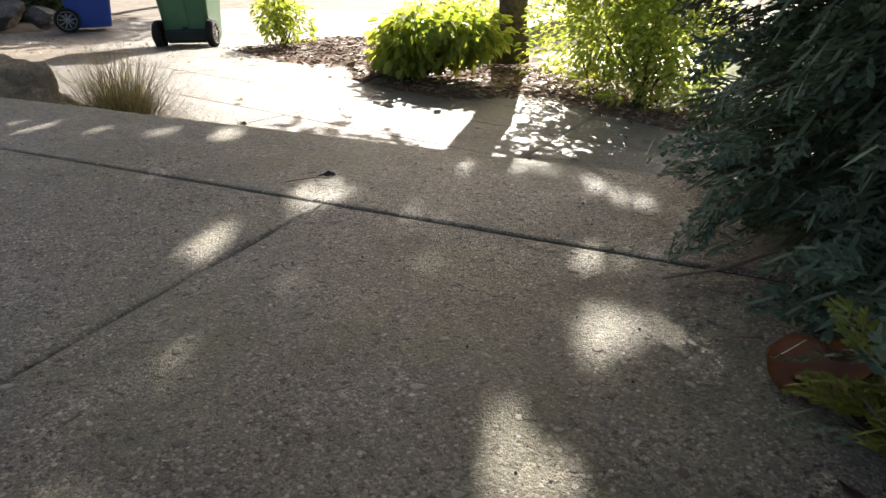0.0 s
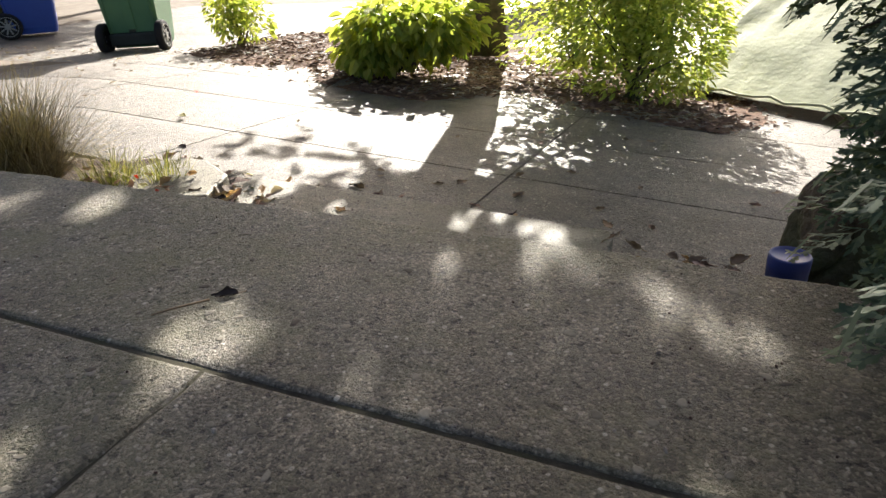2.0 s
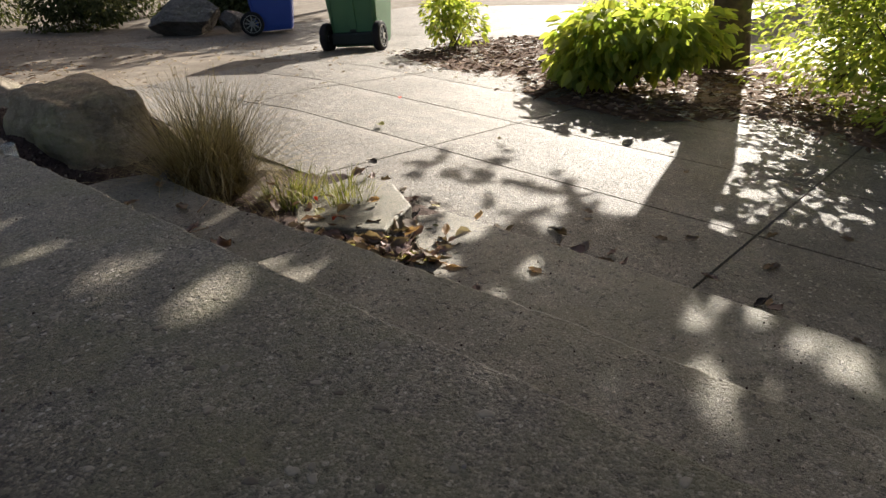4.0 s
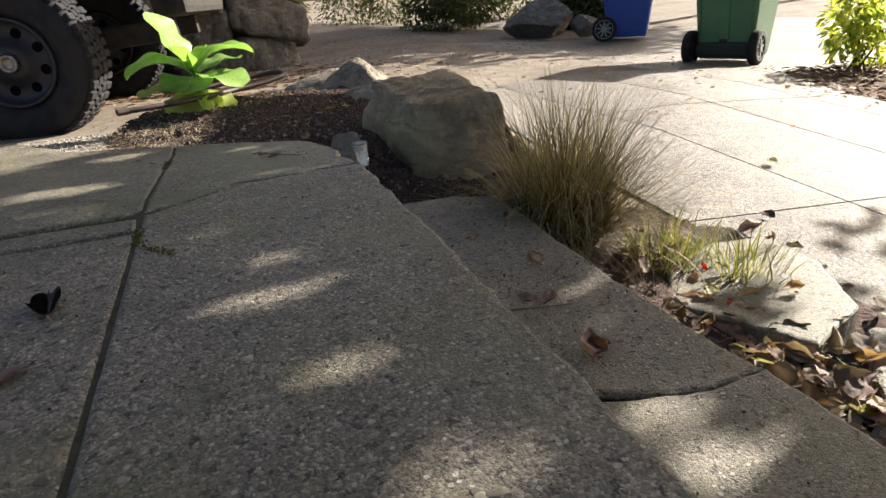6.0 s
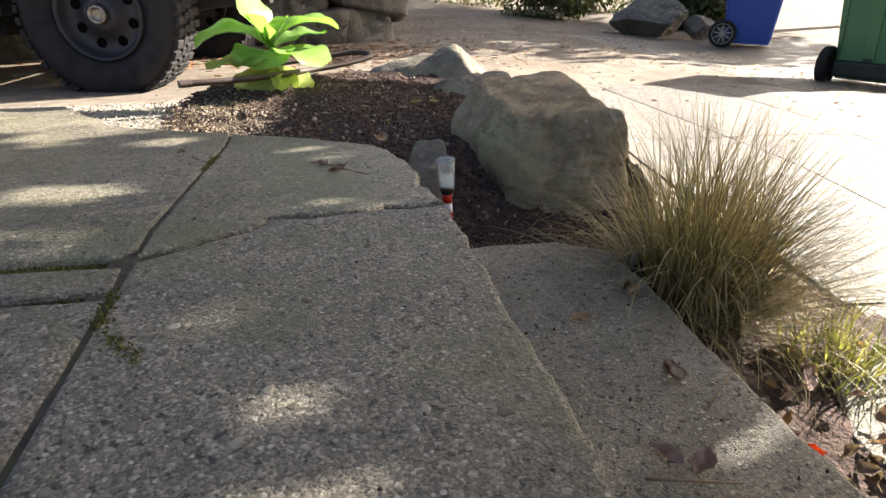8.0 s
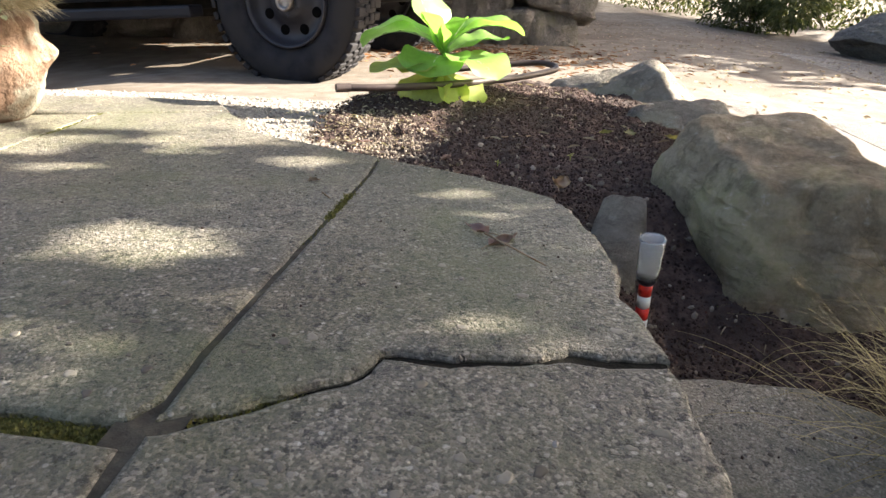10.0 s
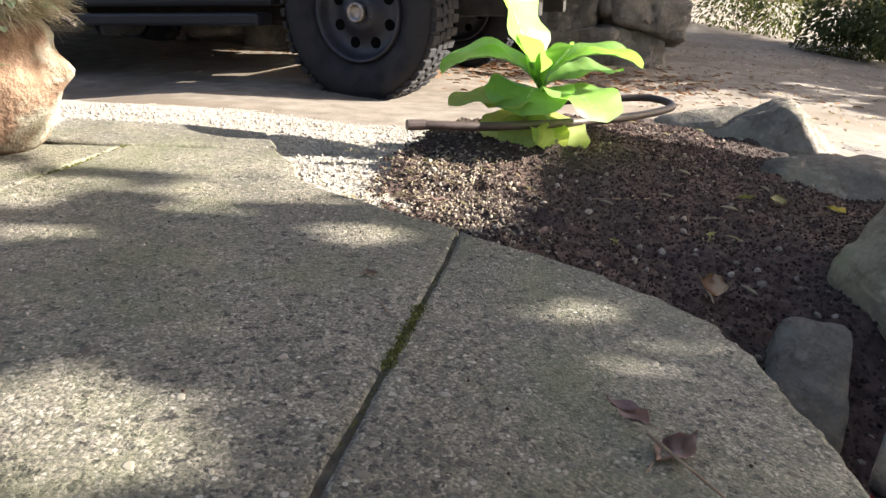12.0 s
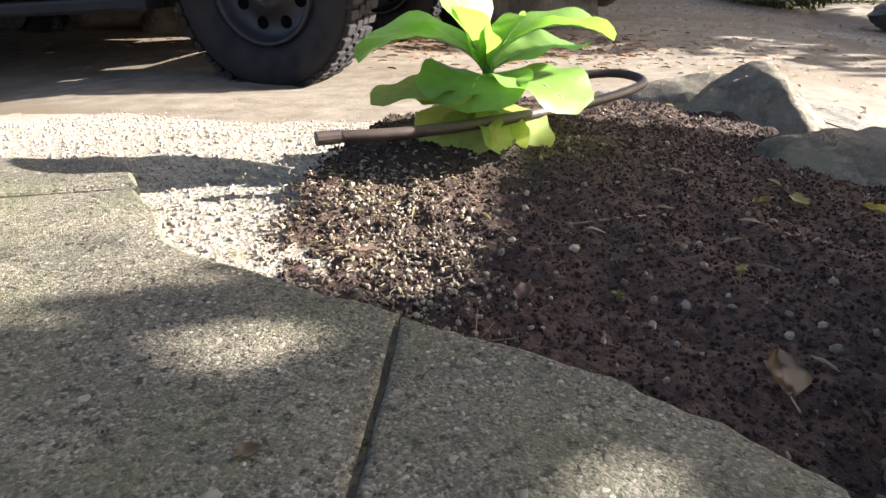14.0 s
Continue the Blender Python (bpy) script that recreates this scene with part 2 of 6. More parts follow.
M_HOSE = mat_plain("brown_hose", (0.03, 0.019, 0.016), (0.065, 0.042, 0.035), 20, 0.55, 0.4, 0, 0.001, 90)
M_COVER = mat_plain("car_cover", (0.34, 0.36, 0.23), (0.46, 0.47, 0.32), 3, 0.75, 0.3, 0, 0.004, 25)
M_BARK = mat_plain("bark", (0.05, 0.04, 0.028), (0.16, 0.125, 0.085), 18, 0.95, 0.2, 0, 0.015, 40, (0.08, 0.085, 0.04), 4)
M_TWIG = mat_plain("twig", (0.16, 0.10, 0.06), (0.34, 0.25, 0.16), 40, 0.9, 0.2)
M_POST = mat_plain("post_wood", (0.16, 0.085, 0.05), (0.28, 0.16, 0.10), 14, 0.8, 0.3, 0, 0.002, 60)
M_RED = mat_plain("red_paint", (0.55, 0.02, 0.015), (0.66, 0.035, 0.025), 20, 0.4, 0.5)
M_WHITE = mat_plain("white_paint", (0.70, 0.70, 0.68), (0.80, 0.80, 0.78), 20, 0.5, 0.5)
M_NAVY = mat_plain("navy_can", (0.012, 0.03, 0.16), (0.02, 0.045, 0.22), 12, 0.45, 0.5)
M_BLACKPL = mat_plain("black_plastic", (0.008, 0.008, 0.012), (0.02, 0.02, 0.028), 10, 0.3, 0.5)
M_BLADE = mat_leaf("dry_grass", (0.10, 0.075, 0.028), (0.47, 0.39, 0.215), 0.3, 0.6, 0.3, 0.2)
M_BLADE_G = mat_leaf("green_grass", (0.075, 0.095, 0.022), (0.29, 0.275, 0.115), 0.4, 0.55, 0.3, 0.2)
M_BUSH_A = mat_leaf("bush_leaf_large", (0.16, 0.24, 0.04), (0.48, 0.50, 0.12), 0.6, glow=(1.0, 0.97, 0.4))
M_BUSH_B = mat_leaf("bush_leaf_small", (0.20, 0.29, 0.05), (0.60, 0.63, 0.20), 0.62, glow=(1.0, 0.97, 0.4))
M_FAR = mat_leaf("far_leaf", (0.04, 0.055, 0.022), (0.12, 0.13, 0.06), 0.3, 0.75, 0.15)
M_TREE = mat_leaf("tree_leaf", (0.04, 0.08, 0.018), (0.11, 0.14, 0.03), 0.15)
M_CEDAR = mat_leaf("cedar_dark", (0.055, 0.09, 0.055), (0.19, 0.235, 0.14), 0.2, 0.6, 0.3)
M_CEDAR_Y = mat_leaf("cedar_yellow", (0.16, 0.17, 0.03), (0.32, 0.32, 0.07), 0.35, 0.55, 0.3)
M_TOBACCO = mat_leaf("broad_leaf", (0.15, 0.29, 0.05), (0.26, 0.42, 0.10), 0.45, 0.38, 0.5, 0.35, 60, (0.85, 1.0, 0.45))
M_TOBACCO_Y = mat_leaf("broad_leaf_old", (0.28, 0.35, 0.07), (0.42, 0.45, 0.13), 0.4, 0.5, 0.4, 0.4, 60, (0.95, 1.0, 0.45))
M_RIB = mat_plain("leaf_rib", (0.42, 0.52, 0.26), (0.52, 0.60, 0.36), 30, 0.6)
M_LITTER = mat_leaf("brown_leaf", (0.17, 0.12, 0.09), (0.46, 0.38, 0.31), 0.2, 0.7, 0.3, 0.35)
M_LITTER_D = mat_leaf("dark_leaf", (0.022, 0.015, 0.012), (0.06, 0.04, 0.032), 0.1, 0.6, 0.4, 0.3)
M_LITTER_R = mat_leaf("red_leaf", (0.42, 0.02, 0.01), (0.55, 0.09, 0.02), 0.35, 0.55, 0.4, 0.25)
M_LITTER_P = mat_leaf("purple_leaf", (0.22, 0.135, 0.12), (0.40, 0.29, 0.26), 0.2, 0.6, 0.4, 0.3)
M_LITTER_O = mat_leaf("tan_leaf", (0.38, 0.25, 0.16), (0.55, 0.40, 0.28), 0.25, 0.6, 0.4, 0.4)
M_LITTER_C = mat_leaf("orange_leaf", (0.30, 0.125, 0.065), (0.42, 0.20, 0.115), 0.2, 0.55, 0.4, 0.35)
M_LITTER_Y = mat_leaf("pale_leaf", (0.30, 0.29, 0.13), (0.44, 0.41, 0.24), 0.3, 0.6, 0.4, 0.3)


def mat_clear(name):
    m, nt, p = nodes_of(name, 0.25, 0.5)
    p.inputs["Base Color"].default_value = (0.86, 0.87, 0.86, 1)
    p.inputs["Transmission Weight"].default_value = 0.75
    p.inputs["IOR"].default_value = 1.2
    return m


M_CLEAR = mat_clear("frosted_clear")


# ---- building helpers ----
def mesh_of(name, verts, faces, mat, smooth=False):
    me = bpy.data.meshes.new(name)
    me.from_pydata([tuple(v) for v in verts], [], [tuple(f) for f in faces])
    me.materials.append(mat)
    if smooth:
        me.shade_smooth()
    me.update()
    return me


def solid(name, data, parent=None, label="", category="", group="", kind=""):
    ob = new(name, data)
    if parent is not None:
        ob.parent = parent
    return tagged(ob, label, category, group, kind)


def from_bm(name, bm, mat, smooth=False):
    me = bpy.data.meshes.new(name)
    bmesh.ops.recalc_face_normals(bm, faces=bm.faces[:])
    bm.to_mesh(me)
    bm.free()
    me.materials.append(mat)
    if smooth:
        me.shade_smooth()
    return me


def part(name, bm, material, parent, label="", smooth=False):
    return solid(name, from_bm(name, bm, material, smooth), parent, label)


def thing(name, place, label, category, group="", turn=0.0):
    e = new(name)
    e.empty_display_size = 0.1
    e.matrix_world = pose(*place, 0, 0, turn)
    return tagged(e, label, category, group)


def bm_box(x0, x1, y0, y1, z0, z1, bev=0.0, seg=2):
    bm = bmesh.new()
    bmesh.ops.create_cube(bm, size=1)
    for v in bm.verts:
        v.co = Vector((x0 + (v.co.x + 0.5) * (x1 - x0), y0 + (v.co.y + 0.5) * (y1 - y0), z0 + (v.co.z + 0.5) * (z1 - z0)))
    if bev:
        bmesh.ops.bevel(bm, geom=bm.edges[:], offset=bev, segments=seg, profile=0.6, affect="EDGES")
    return bm


def lathe(profile, n=32, m=None, closed=False):
    """Profile of (radius, height) turned about z; m moves the result."""
    bm = bmesh.new()
    rings = []
    for r, z in profile:
        rings.append([bm.verts.new((max(r, 1e-4) * math.cos(2 * math.pi * i / n), max(r, 1e-4) * math.sin(2 * math.pi * i / n), z)) for i in range(n)])
    pairs = list(zip(rings, rings[1:])) + ([(rings[-1], rings[0])] if closed else [])
    for a, b in pairs:
        for i in range(n):
            bm.faces.new((a[i], a[(i + 1) % n], b[(i + 1) % n], b[i]))
    if not closed:
        for ring, r in ((rings[0], profile[0][0]), (rings[-1], profile[-1][0])):
            if r > 1e-3:
                bm.faces.new(ring)
    bmesh.ops.remove_doubles(bm, verts=bm.verts[:], dist=1e-5)
    if m is not None:
        bm.transform(m)
    return bm


def tube(points, radius, n=8, taper=1.0):
    """A round bar along points, its radius going to radius * taper."""
    pts = [Vector(p) for p in points]
    bm = bmesh.new()
    rings = []
    for i, p in enumerate(pts):
        d = (pts[min(i + 1, len(pts) - 1)] - pts[max(i - 1, 0)]).normalized()
        side = d.cross(Vector((0, 0, 1)) if abs(d.z) < 0.9 else Vector((1, 0, 0))).normalized()
        up = side.cross(d)
        r = radius * (1 + (taper - 1) * i / max(1, len(pts) - 1))
        rings.append([bm.verts.new(p + side * r * math.cos(2 * math.pi * k / n) + up * r * math.sin(2 * math.pi * k / n)) for k in range(n)])
    for a, b in zip(rings, rings[1:]):
        for k in range(n):
            bm.faces.new((a[k], a[(k + 1) % n], b[(k + 1) % n], b[k]))
    bm.faces.new(rings[0])
    bm.faces.new(rings[-1])
    return bm


def bm_join(*bms):
    out = bmesh.new()
    for b in bms:
        me = bpy.data.meshes.new("tmp")
        b.to_mesh(me)
        b.free()
        out.from_mesh(me)
        bpy.data.meshes.remove(me)
    return out


# ---- heights of the ground beyond the steps ----
CONTROL = [(-1.6, 2.2, -0.11), (-1.5, 3.0, -0.10), (-2.3, 3.25, -0.14), (-3.5, 1.85, -0.33), (-2.5, 2.0, -0.24), (-3.0, 3.5, -0.26), (-1.0, 3.4, -0.24), (-4.5, 3.0, -0.34), (-3.2, 0.2, -0.42), (-3.4, -0.8, -0.60), (-6.0, 0.0, -0.40), (-0.6, 3.5, -0.30), (0.3, 3.6, -0.40)]


def smooth01(t):
    t = max(0.0, min(1.0, t))
    return t * t * (3 - 2 * t)


def gz(x, y):
    s = t = 0.0
    for cx, cy, cz in CONTROL:
        w = 1 / (math.hypot(cx - x, cy - y) ** 2.5 + 0.05)
        s, t = s + w * cz, t + w
    far = -0.0726 * max(x, -2.4) - 0.0741 * y - 0.0925
    far = max(-0.41 if x < -1 else -0.75, min(-0.30, far))
    k = smooth01((y - 3.35 - 0.25 * max(0.0, min(2.5, -1 - x))) / 0.5)
    return far * k + (s / t) * (1 - k)


def lumps(x, y, size, amp):
    return amp * noise.noise(Vector((x / size, y / size, 3.7)))


def sheet(name, xs, ys, height, mat, smooth=True):
    verts = [(x, y, height(x, y)) for y in ys for x in xs]
    w = len(xs)
    faces = [(j * w + i, j * w + i + 1, (j + 1) * w + i + 1, (j + 1) * w + i) for j in range(len(ys) - 1) for i in range(w - 1)]
    return mesh_of(name, verts, faces, mat, smooth)


def steps_of(a, b, d):
    n = max(1, round((b - a) / d))
    return [a + (b - a) * i / n for i in range(n + 1)]


def outline(poly, step=0.03, rough=0.003, seed=0):
    """Resampled outline with a slightly uneven edge."""
    out = []
    for i, (x0, y0) in enumerate(poly):
        x1, y1 = poly[(i + 1) % len(poly)]
        n = max(1, int(math.hypot(x1 - x0, y1 - y0) / step))
        for k in range(n):
            x, y = x0 + (x1 - x0) * k / n, y0 + (y1 - y0) * k / n
            k2 = rough * (0.15 if abs(y - 2.655) < 0.006 else 1.0)
            dx, dy = (noise.noise(Vector((x * 23, y * 23, s))) + 0.7 * noise.noise(Vector((x * 95, y * 95, s))) for s in (seed, seed + 9.0))
            out.append((x + k2 * dx, y + k2 * dy))
    return out


def slab_mesh(name, poly, top, thick, mat, bevel=0.008, rough=0.003, seed=0, step=0.03):
    """A cast slab with worn rounded arrises. The outline runs anticlockwise."""
    pts = outline(poly, step, rough, seed)
    n = len(pts)
    rings = []
    for inset, dz in ((0.0, -thick), (0.0, -bevel * 0.7), (bevel * 0.4, -bevel * 0.22), (bevel, 0.0)):
        ring = []
        for i in range(n):
            (xa, ya), (xb, yb) = pts[i - 1], pts[(i + 1) % n]
            d = math.hypot(xb - xa, yb - ya) or 1
            nx, ny = -(yb - ya) / d, (xb - xa) / d
            x, y = pts[i][0] + nx * inset, pts[i][1] + ny * inset
            ring.append((x, y, (top(x, y) if callable(top) else top) + dz))
        rings.append(ring)
    verts = [v for r in rings for v in r]
    faces = [tuple(range(3 * n, 4 * n)), tuple(reversed(range(n)))]
    for a in range(3):
        for i in range(n):
            j = (i + 1) % n
            faces.append((a * n + i, a * n + j, (a + 1) * n + j, (a + 1) * n + i))
    me = mesh_of(name, verts, faces, mat)
    if callable(top):
        bm = bmesh.new()
        bm.from_mesh(me)
        for x in (-0.5, -1.1):
            bmesh.ops.bisect_plane(bm, geom=bm.verts[:] + bm.edges[:] + bm.faces[:], plane_co=(x, 0, 0), plane_no=(1, 0, 0))
        bm.to_mesh(me)
        bm.free()
    return me


def rock_mesh(name, size, seed, mat, cuts=4, flat=0.12, amp=0.22, profile=None):
    """A weathered stone: a ball cut by planes and roughened."""
    bm = bmesh.new()
    bmesh.ops.create_icosphere(bm, subdivisions=5, radius=1.0)
    rng = random.Random(seed)
    planes = [(Vector((rng.uniform(-1, 1), rng.uniform(-1, 1), rng.uniform(-0.5, 1))).normalized(), rng.uniform(0.5, 0.8)) for _ in range(cuts * 3)]
    for v in bm.verts:
        p = v.co.copy()
        for nrm, d in planes:
            over = p.dot(nrm) - d
            if over > 0:
                p -= nrm * over * 0.95
        p *= 1 + amp * noise.noise(p * 1.6 + Vector((seed, 0, 0))) + amp * 0.3 * noise.noise(p * 5 + Vector((0, seed, 0))) + amp * 0.3 * noise.noise(p * 14 + Vector((0, 0, seed)))
        v.co = Vector((p.x * size[0], p.y * size[1], p.z * size[2]))
    return from_bm(name, bm, mat, False)


def hewn_mesh(name, planes, mat, seed, power=14, amps=(0.02, 0.008, 0.003), sub=5, size=1.0, smooth=True):
    """A hewn or weathered block: the body inside planes of (normal, distance), edges rounded, faces uneven."""
    bm = bmesh.new()
    bmesh.ops.create_icosphere(bm, subdivisions=sub, radius=1.0)
    sides = [(Vector(n).normalized(), d * size) for n, d in planes]
    shift = Vector((seed * 3.1, seed * 1.7, seed * 0.9))
    for v in bm.verts:
        d = v.co.normalized()
        r = sum(max(0.0, d.dot(n) / k) ** power for n, k in sides) ** (-1 / power)
        p = d * r
        off = amps[0] * noise.noise(p * 7 / size + shift) + amps[1] * noise.noise(p * 22 / size + shift) + amps[2] * noise.noise(p * 65 / size + shift)
        off -= amps[0] * 0.7 * max(0.0, 1 - abs(noise.noise(p * 5 / size - shift)) * 12)
        v.co = p + d * off * size
    return from_bm(name, bm, mat, smooth)


def leaf_cloud(name, spots, mat, width=1.0, curl=0.25):
    """Leaves as folded blades: spots of (place, direction, up, length)."""
    verts, faces = [], []
    for place, way, up, length in spots:
        way = way.normalized()
        side = way.cross(up)
        if side.length < 1e-4:
            side = way.cross(Vector((1, 0, 0)))
        side.normalize()
        nrm = side.cross(way)
        b = len(verts)
        for u, v in ((0, 0), (0.22, 0.35), (0.17, 0.72), (0, 1.0), (-0.17, 0.72), (-0.22, 0.35), (0, 0.5)):
            lift = -curl * v * v * 0.5 + (abs(u) * 0.5 if u else 0)
            verts.append(place + (way * v + side * u * width + nrm * lift) * length)
        faces += [(b, b + 1, b + 6), (b + 1, b + 2, b + 6), (b + 2, b + 3, b + 6), (b + 3, b + 4, b + 6), (b + 4, b + 5, b + 6), (b + 5, b, b + 6)]
    return mesh_of(name, verts, faces, mat)


def rnd_dir(rng):
    while True:
        v = Vector((rng.uniform(-1, 1), rng.uniform(-1, 1), rng.uniform(-1, 1)))
        if 0.05 < v.length < 1:
            return v.normalized()


def shadow_spot(p):
    """Where the sun throws a point onto the slab's level."""
    k = p.z / SUN_DIR.z
    return p.x - SUN_DIR.x * k, p.y - SUN_DIR.y * k

# ---- ground ----
def open_ground(x, y):
    # falls a little under the slabs and lies just below the drive panels
    paved = 3.7 < y < 10.5 and -6.9 < x < 4.3 and not (x < -1.95 and y < 4.35) and not (x < -3.15 and y < 5.5)
    z = gz(x, y) - (0.016 if paved else 0.003)
    r = math.hypot(x, y - 4)
    if r > 9:
        z = z + (r - 9) * 0.012
    if -1.1 < x < 3 and y < 3.2:
        z = min(z, -0.42)
    return z + lumps(x, y, 0.8, 0.006)


near_x = [-60, -40, -25, -16] + steps_of(-11, 5, 0.16) + [8, 14, 25, 60]
near_y = [-60, -30, -14, -6] + steps_of(-2.5, 12, 0.16) + [15, 20, 28, 40, 70]
solid("ground", sheet("ground", near_x, near_y, open_ground, M_DIRT), None, "compacted brown dirt drive with fine debris", "ground", kind="structure")

# concrete drive panels, with narrow joints between them
drive = tagged(new("road"), "pale concrete driveway cast in scored panels", "driveway", kind="structure")
JX = [-6.8, -5.6, -4.4, -3.15, -1.95, -0.74, 0.46, 1.66, 2.9, 4.2]
JY = [3.80, 4.35, 4.93, 5.5, 6.1, 7.4, 8.8, 10.4]


def panel(x0, x1, y0, y1, k):
    g = 0.0032
    xs, ys = steps_of(x0 + g, x1 - g, 0.1), steps_of(y0 + g, y1 - g, 0.1)
    verts, faces = [], []
    w, h = len(xs), len(ys)
    for j, y in enumerate(ys):
        for i, x in enumerate(xs):
            edge = i in (0, w - 1) or j in (0, h - 1)
            verts.append((x, y, gz(x, y) - (0.004 if edge else 0.0)))
    for j in range(h - 1):
        for i in range(w - 1):
            faces.append((j * w + i, j * w + i + 1, (j + 1) * w + i + 1, (j + 1) * w + i))
    rim = [(0, i) for i in range(w)] + [(j, w - 1) for j in range(1, h)] + [(h - 1, i) for i in range(w - 2, -1, -1)] + [(j, 0) for j in range(h - 2, 0, -1)]
    base = len(verts)
    for j, i in rim:
        x, y, z = verts[j * w + i]
        verts.append((x, y, z - 0.05))
    n = len(rim)
    for k2 in range(n):
        (ja, ia), (jb, ib) = rim[k2], rim[(k2 + 1) % n]
        faces.append((ja * w + ia, base + k2, base + (k2 + 1) % n, jb * w + ib))
    return mesh_of("panel", verts, faces, M_DRIVE, False)


for a, b in zip(JX, JX[1:]):
    for c, d in zip(JY, JY[1:]):
        if (b < -2.0 and c < 4.3) or (b < -3.0 and c < 5.4):
            continue
        solid("panel", panel(a, b, c, d, 0), drive)

# ---- patio slabs ----
patio = tagged(new("pavement"), "washed concrete patio slabs with cracked mossy joints", "patio", kind="structure")
YJ, YE, XC = 2.655, 2.972, 0.765
G = 0.0012
CRACK = [(-0.425, 2.655), (-0.435, 2.675), (-0.445, 2.695), (-0.47, 2.73), (-0.492, 2.762), (-0.522, 2.772), (-0.52, 2.82), (-0.53, 2.87), (-0.542, 2.905), (-0.538, 2.93), (-0.546, 2.974)]
END = [(-0.60, 2.972), (-0.67, 2.966), (-0.75, 2.976), (-0.88, 2.968), (-0.97, 2.955), (-1.03, 2.938), (-1.09, 2.89), (-1.13, 2.83), (-1.165, 2.75), (-1.20, YJ + G)]


def patio_z(x, y):
    return -0.10 * max(0.0, min(0.6, -0.5 - x))


def slab(poly, top=patio_z, thick=0.14, mat=None, bevel=0.006, rough=0.003, seed=0, step=0.03):
    return solid("slab", slab_mesh("slab", poly, top, thick, mat or M_SLAB, bevel, rough, seed, step), patio)


crack_r = [(x + 0.0045 + 0.002 * (y > 2.77), y - 0.001) for x, y in CRACK]
crack_l = [(x - 0.0045 - 0.001 * (y > 2.77), y + 0.003) for x, y in CRACK]
slab([(1.52, YJ + G), (1.50, 2.945), (1.02, YE - 0.005)] + [(0.5, YE), (-0.2, YE + 0.004)] + crack_r[::-1][:-1] + [(-0.42, YJ + G)], bevel=0.006, rough=0.004, seed=1, step=0.008)
slab([(crack_l[0][0], YJ + G)] + crack_l[1:] + END, mat=M_SLAB_GREY, bevel=0.006, rough=0.006, seed=2, step=0.008)
slab([(XC + G, 1.2), (1.56, 1.2), (1.54, 2.4), (1.52, YJ - G), (XC + G, YJ - G)], seed=3)
slab([(XC - G, 2.06 + G), (XC - G, YJ - G), (-0.345, YJ - G), (-0.35, 2.4), (-0.34, 2.06 + G)], seed=4)
slab([(-0.352, 2.06 + G), (-0.358, 2.4), (-0.352, YJ - G), (-0.408, YJ - G - 0.004), (-0.414, 2.55), (-0.408, 2.3), (-0.412, 2.06 + G)], rough=0.006, seed=9)
slab([(XC - G, 1.0), (XC - G, 2.06 - G), (-0.40, 2.06 - G), (-0.40, 1.0)], seed=5)
slab([(-0.428, 2.06 + G), (-0.43, 2.55), (-0.428, YJ - G - 0.012), (-0.45, YJ - G), (-1.205, YJ - G), (-1.24, 2.56), (-1.28, 2.47), (-1.32, 2.39), (-1.40, 2.345), (-1.462, 2.285), (-1.375, 2.06 + G)], mat=M_SLAB_GREY, rough=0.006, seed=6)
slab([(-0.425, 1.0), (-0.425, 2.06 - G), (-1.37, 2.06 - G), (-1.325, 1.94), (-1.20, 1.0)], mat=M_SLAB_GREY, seed=7)
slab([(-1.385, 2.06 + G), (-1.475, 2.285), (-1.565, 2.22), (-1.555, 2.06), (-1.50, 1.86), (-1.345, 1.90), (-1.38, 2.05)], mat=M_SLAB_GREY, seed=8)
UNDER = [(-1.45, 2.25), (-1.5, 2.0), (-1.3, 1.9), (-1.15, 1.05), (1.5, 1.05), (1.3, 2.9), (-0.85, 2.92), (-1.1, 2.8), (-1.2, 2.5)]
# ---- steps ----
stairs = tagged(new("stairs"), "three worn cracked concrete steps down to the driveway", "steps", kind="structure")
T1, T2 = -0.155, -0.305


def tread(name, poly, top, thick, seed):
    return solid(name, slab_mesh(name, poly, top, thick, M_STEP, 0.007, 0.005, seed, 0.012), stairs)


tread("tread", [(-0.025, 2.90), (1.02, 2.90), (1.00, 3.265), (0.5, 3.278), (0.018, 3.282), (0.016, 3.262), (0.024, 3.212), (0.018, 3.173), (0.004, 3.128), (-0.008, 3.098), (-0.03, 3.04)], T1, 0.2, 11)
tread("tread", [(-0.75, 2.975), (-0.035, 2.90), (-0.035, 3.04), (-0.024, 3.105), (-0.005, 3.140), (0.011, 3.177), (0.020, 3.213), (0.012, 3.262), (0.014, 3.283), (-0.3, 3.275), (-0.60, 3.288), (-0.715, 3.285), (-0.765, 3.21), (-0.765, 3.09)], T1 - 0.006, 0.2, 12)
tread("tread", [(0.04, 3.20), (0.98, 3.20), (0.93, 3.68), (0.4, 3.735), (-0.13, 3.765), (-0.175, 3.70), (-0.03, 3.55), (0.03, 3.45)], T2, 0.2, 13)
tread("tread", [(-0.36, 3.46), (-0.14, 3.56), (-0.20, 3.71), (-0.36, 3.80), (-0.50, 3.80), (-0.53, 3.70), (-0.48, 3.55)], lambda x, y: T2 + 0.02 + 0.03 * (y - 3.6), 0.2, 14)
solid("side_bed", sheet("side_bed", steps_of(0.95, 2.4, 0.06), steps_of(2.98, 4.02, 0.05), lambda x, y: gz(x, y) + 0.012 + 0.3 * max(0.0, x - 1.45) + lumps(x, y, 0.15, 0.006), M_DRIVE), stairs)
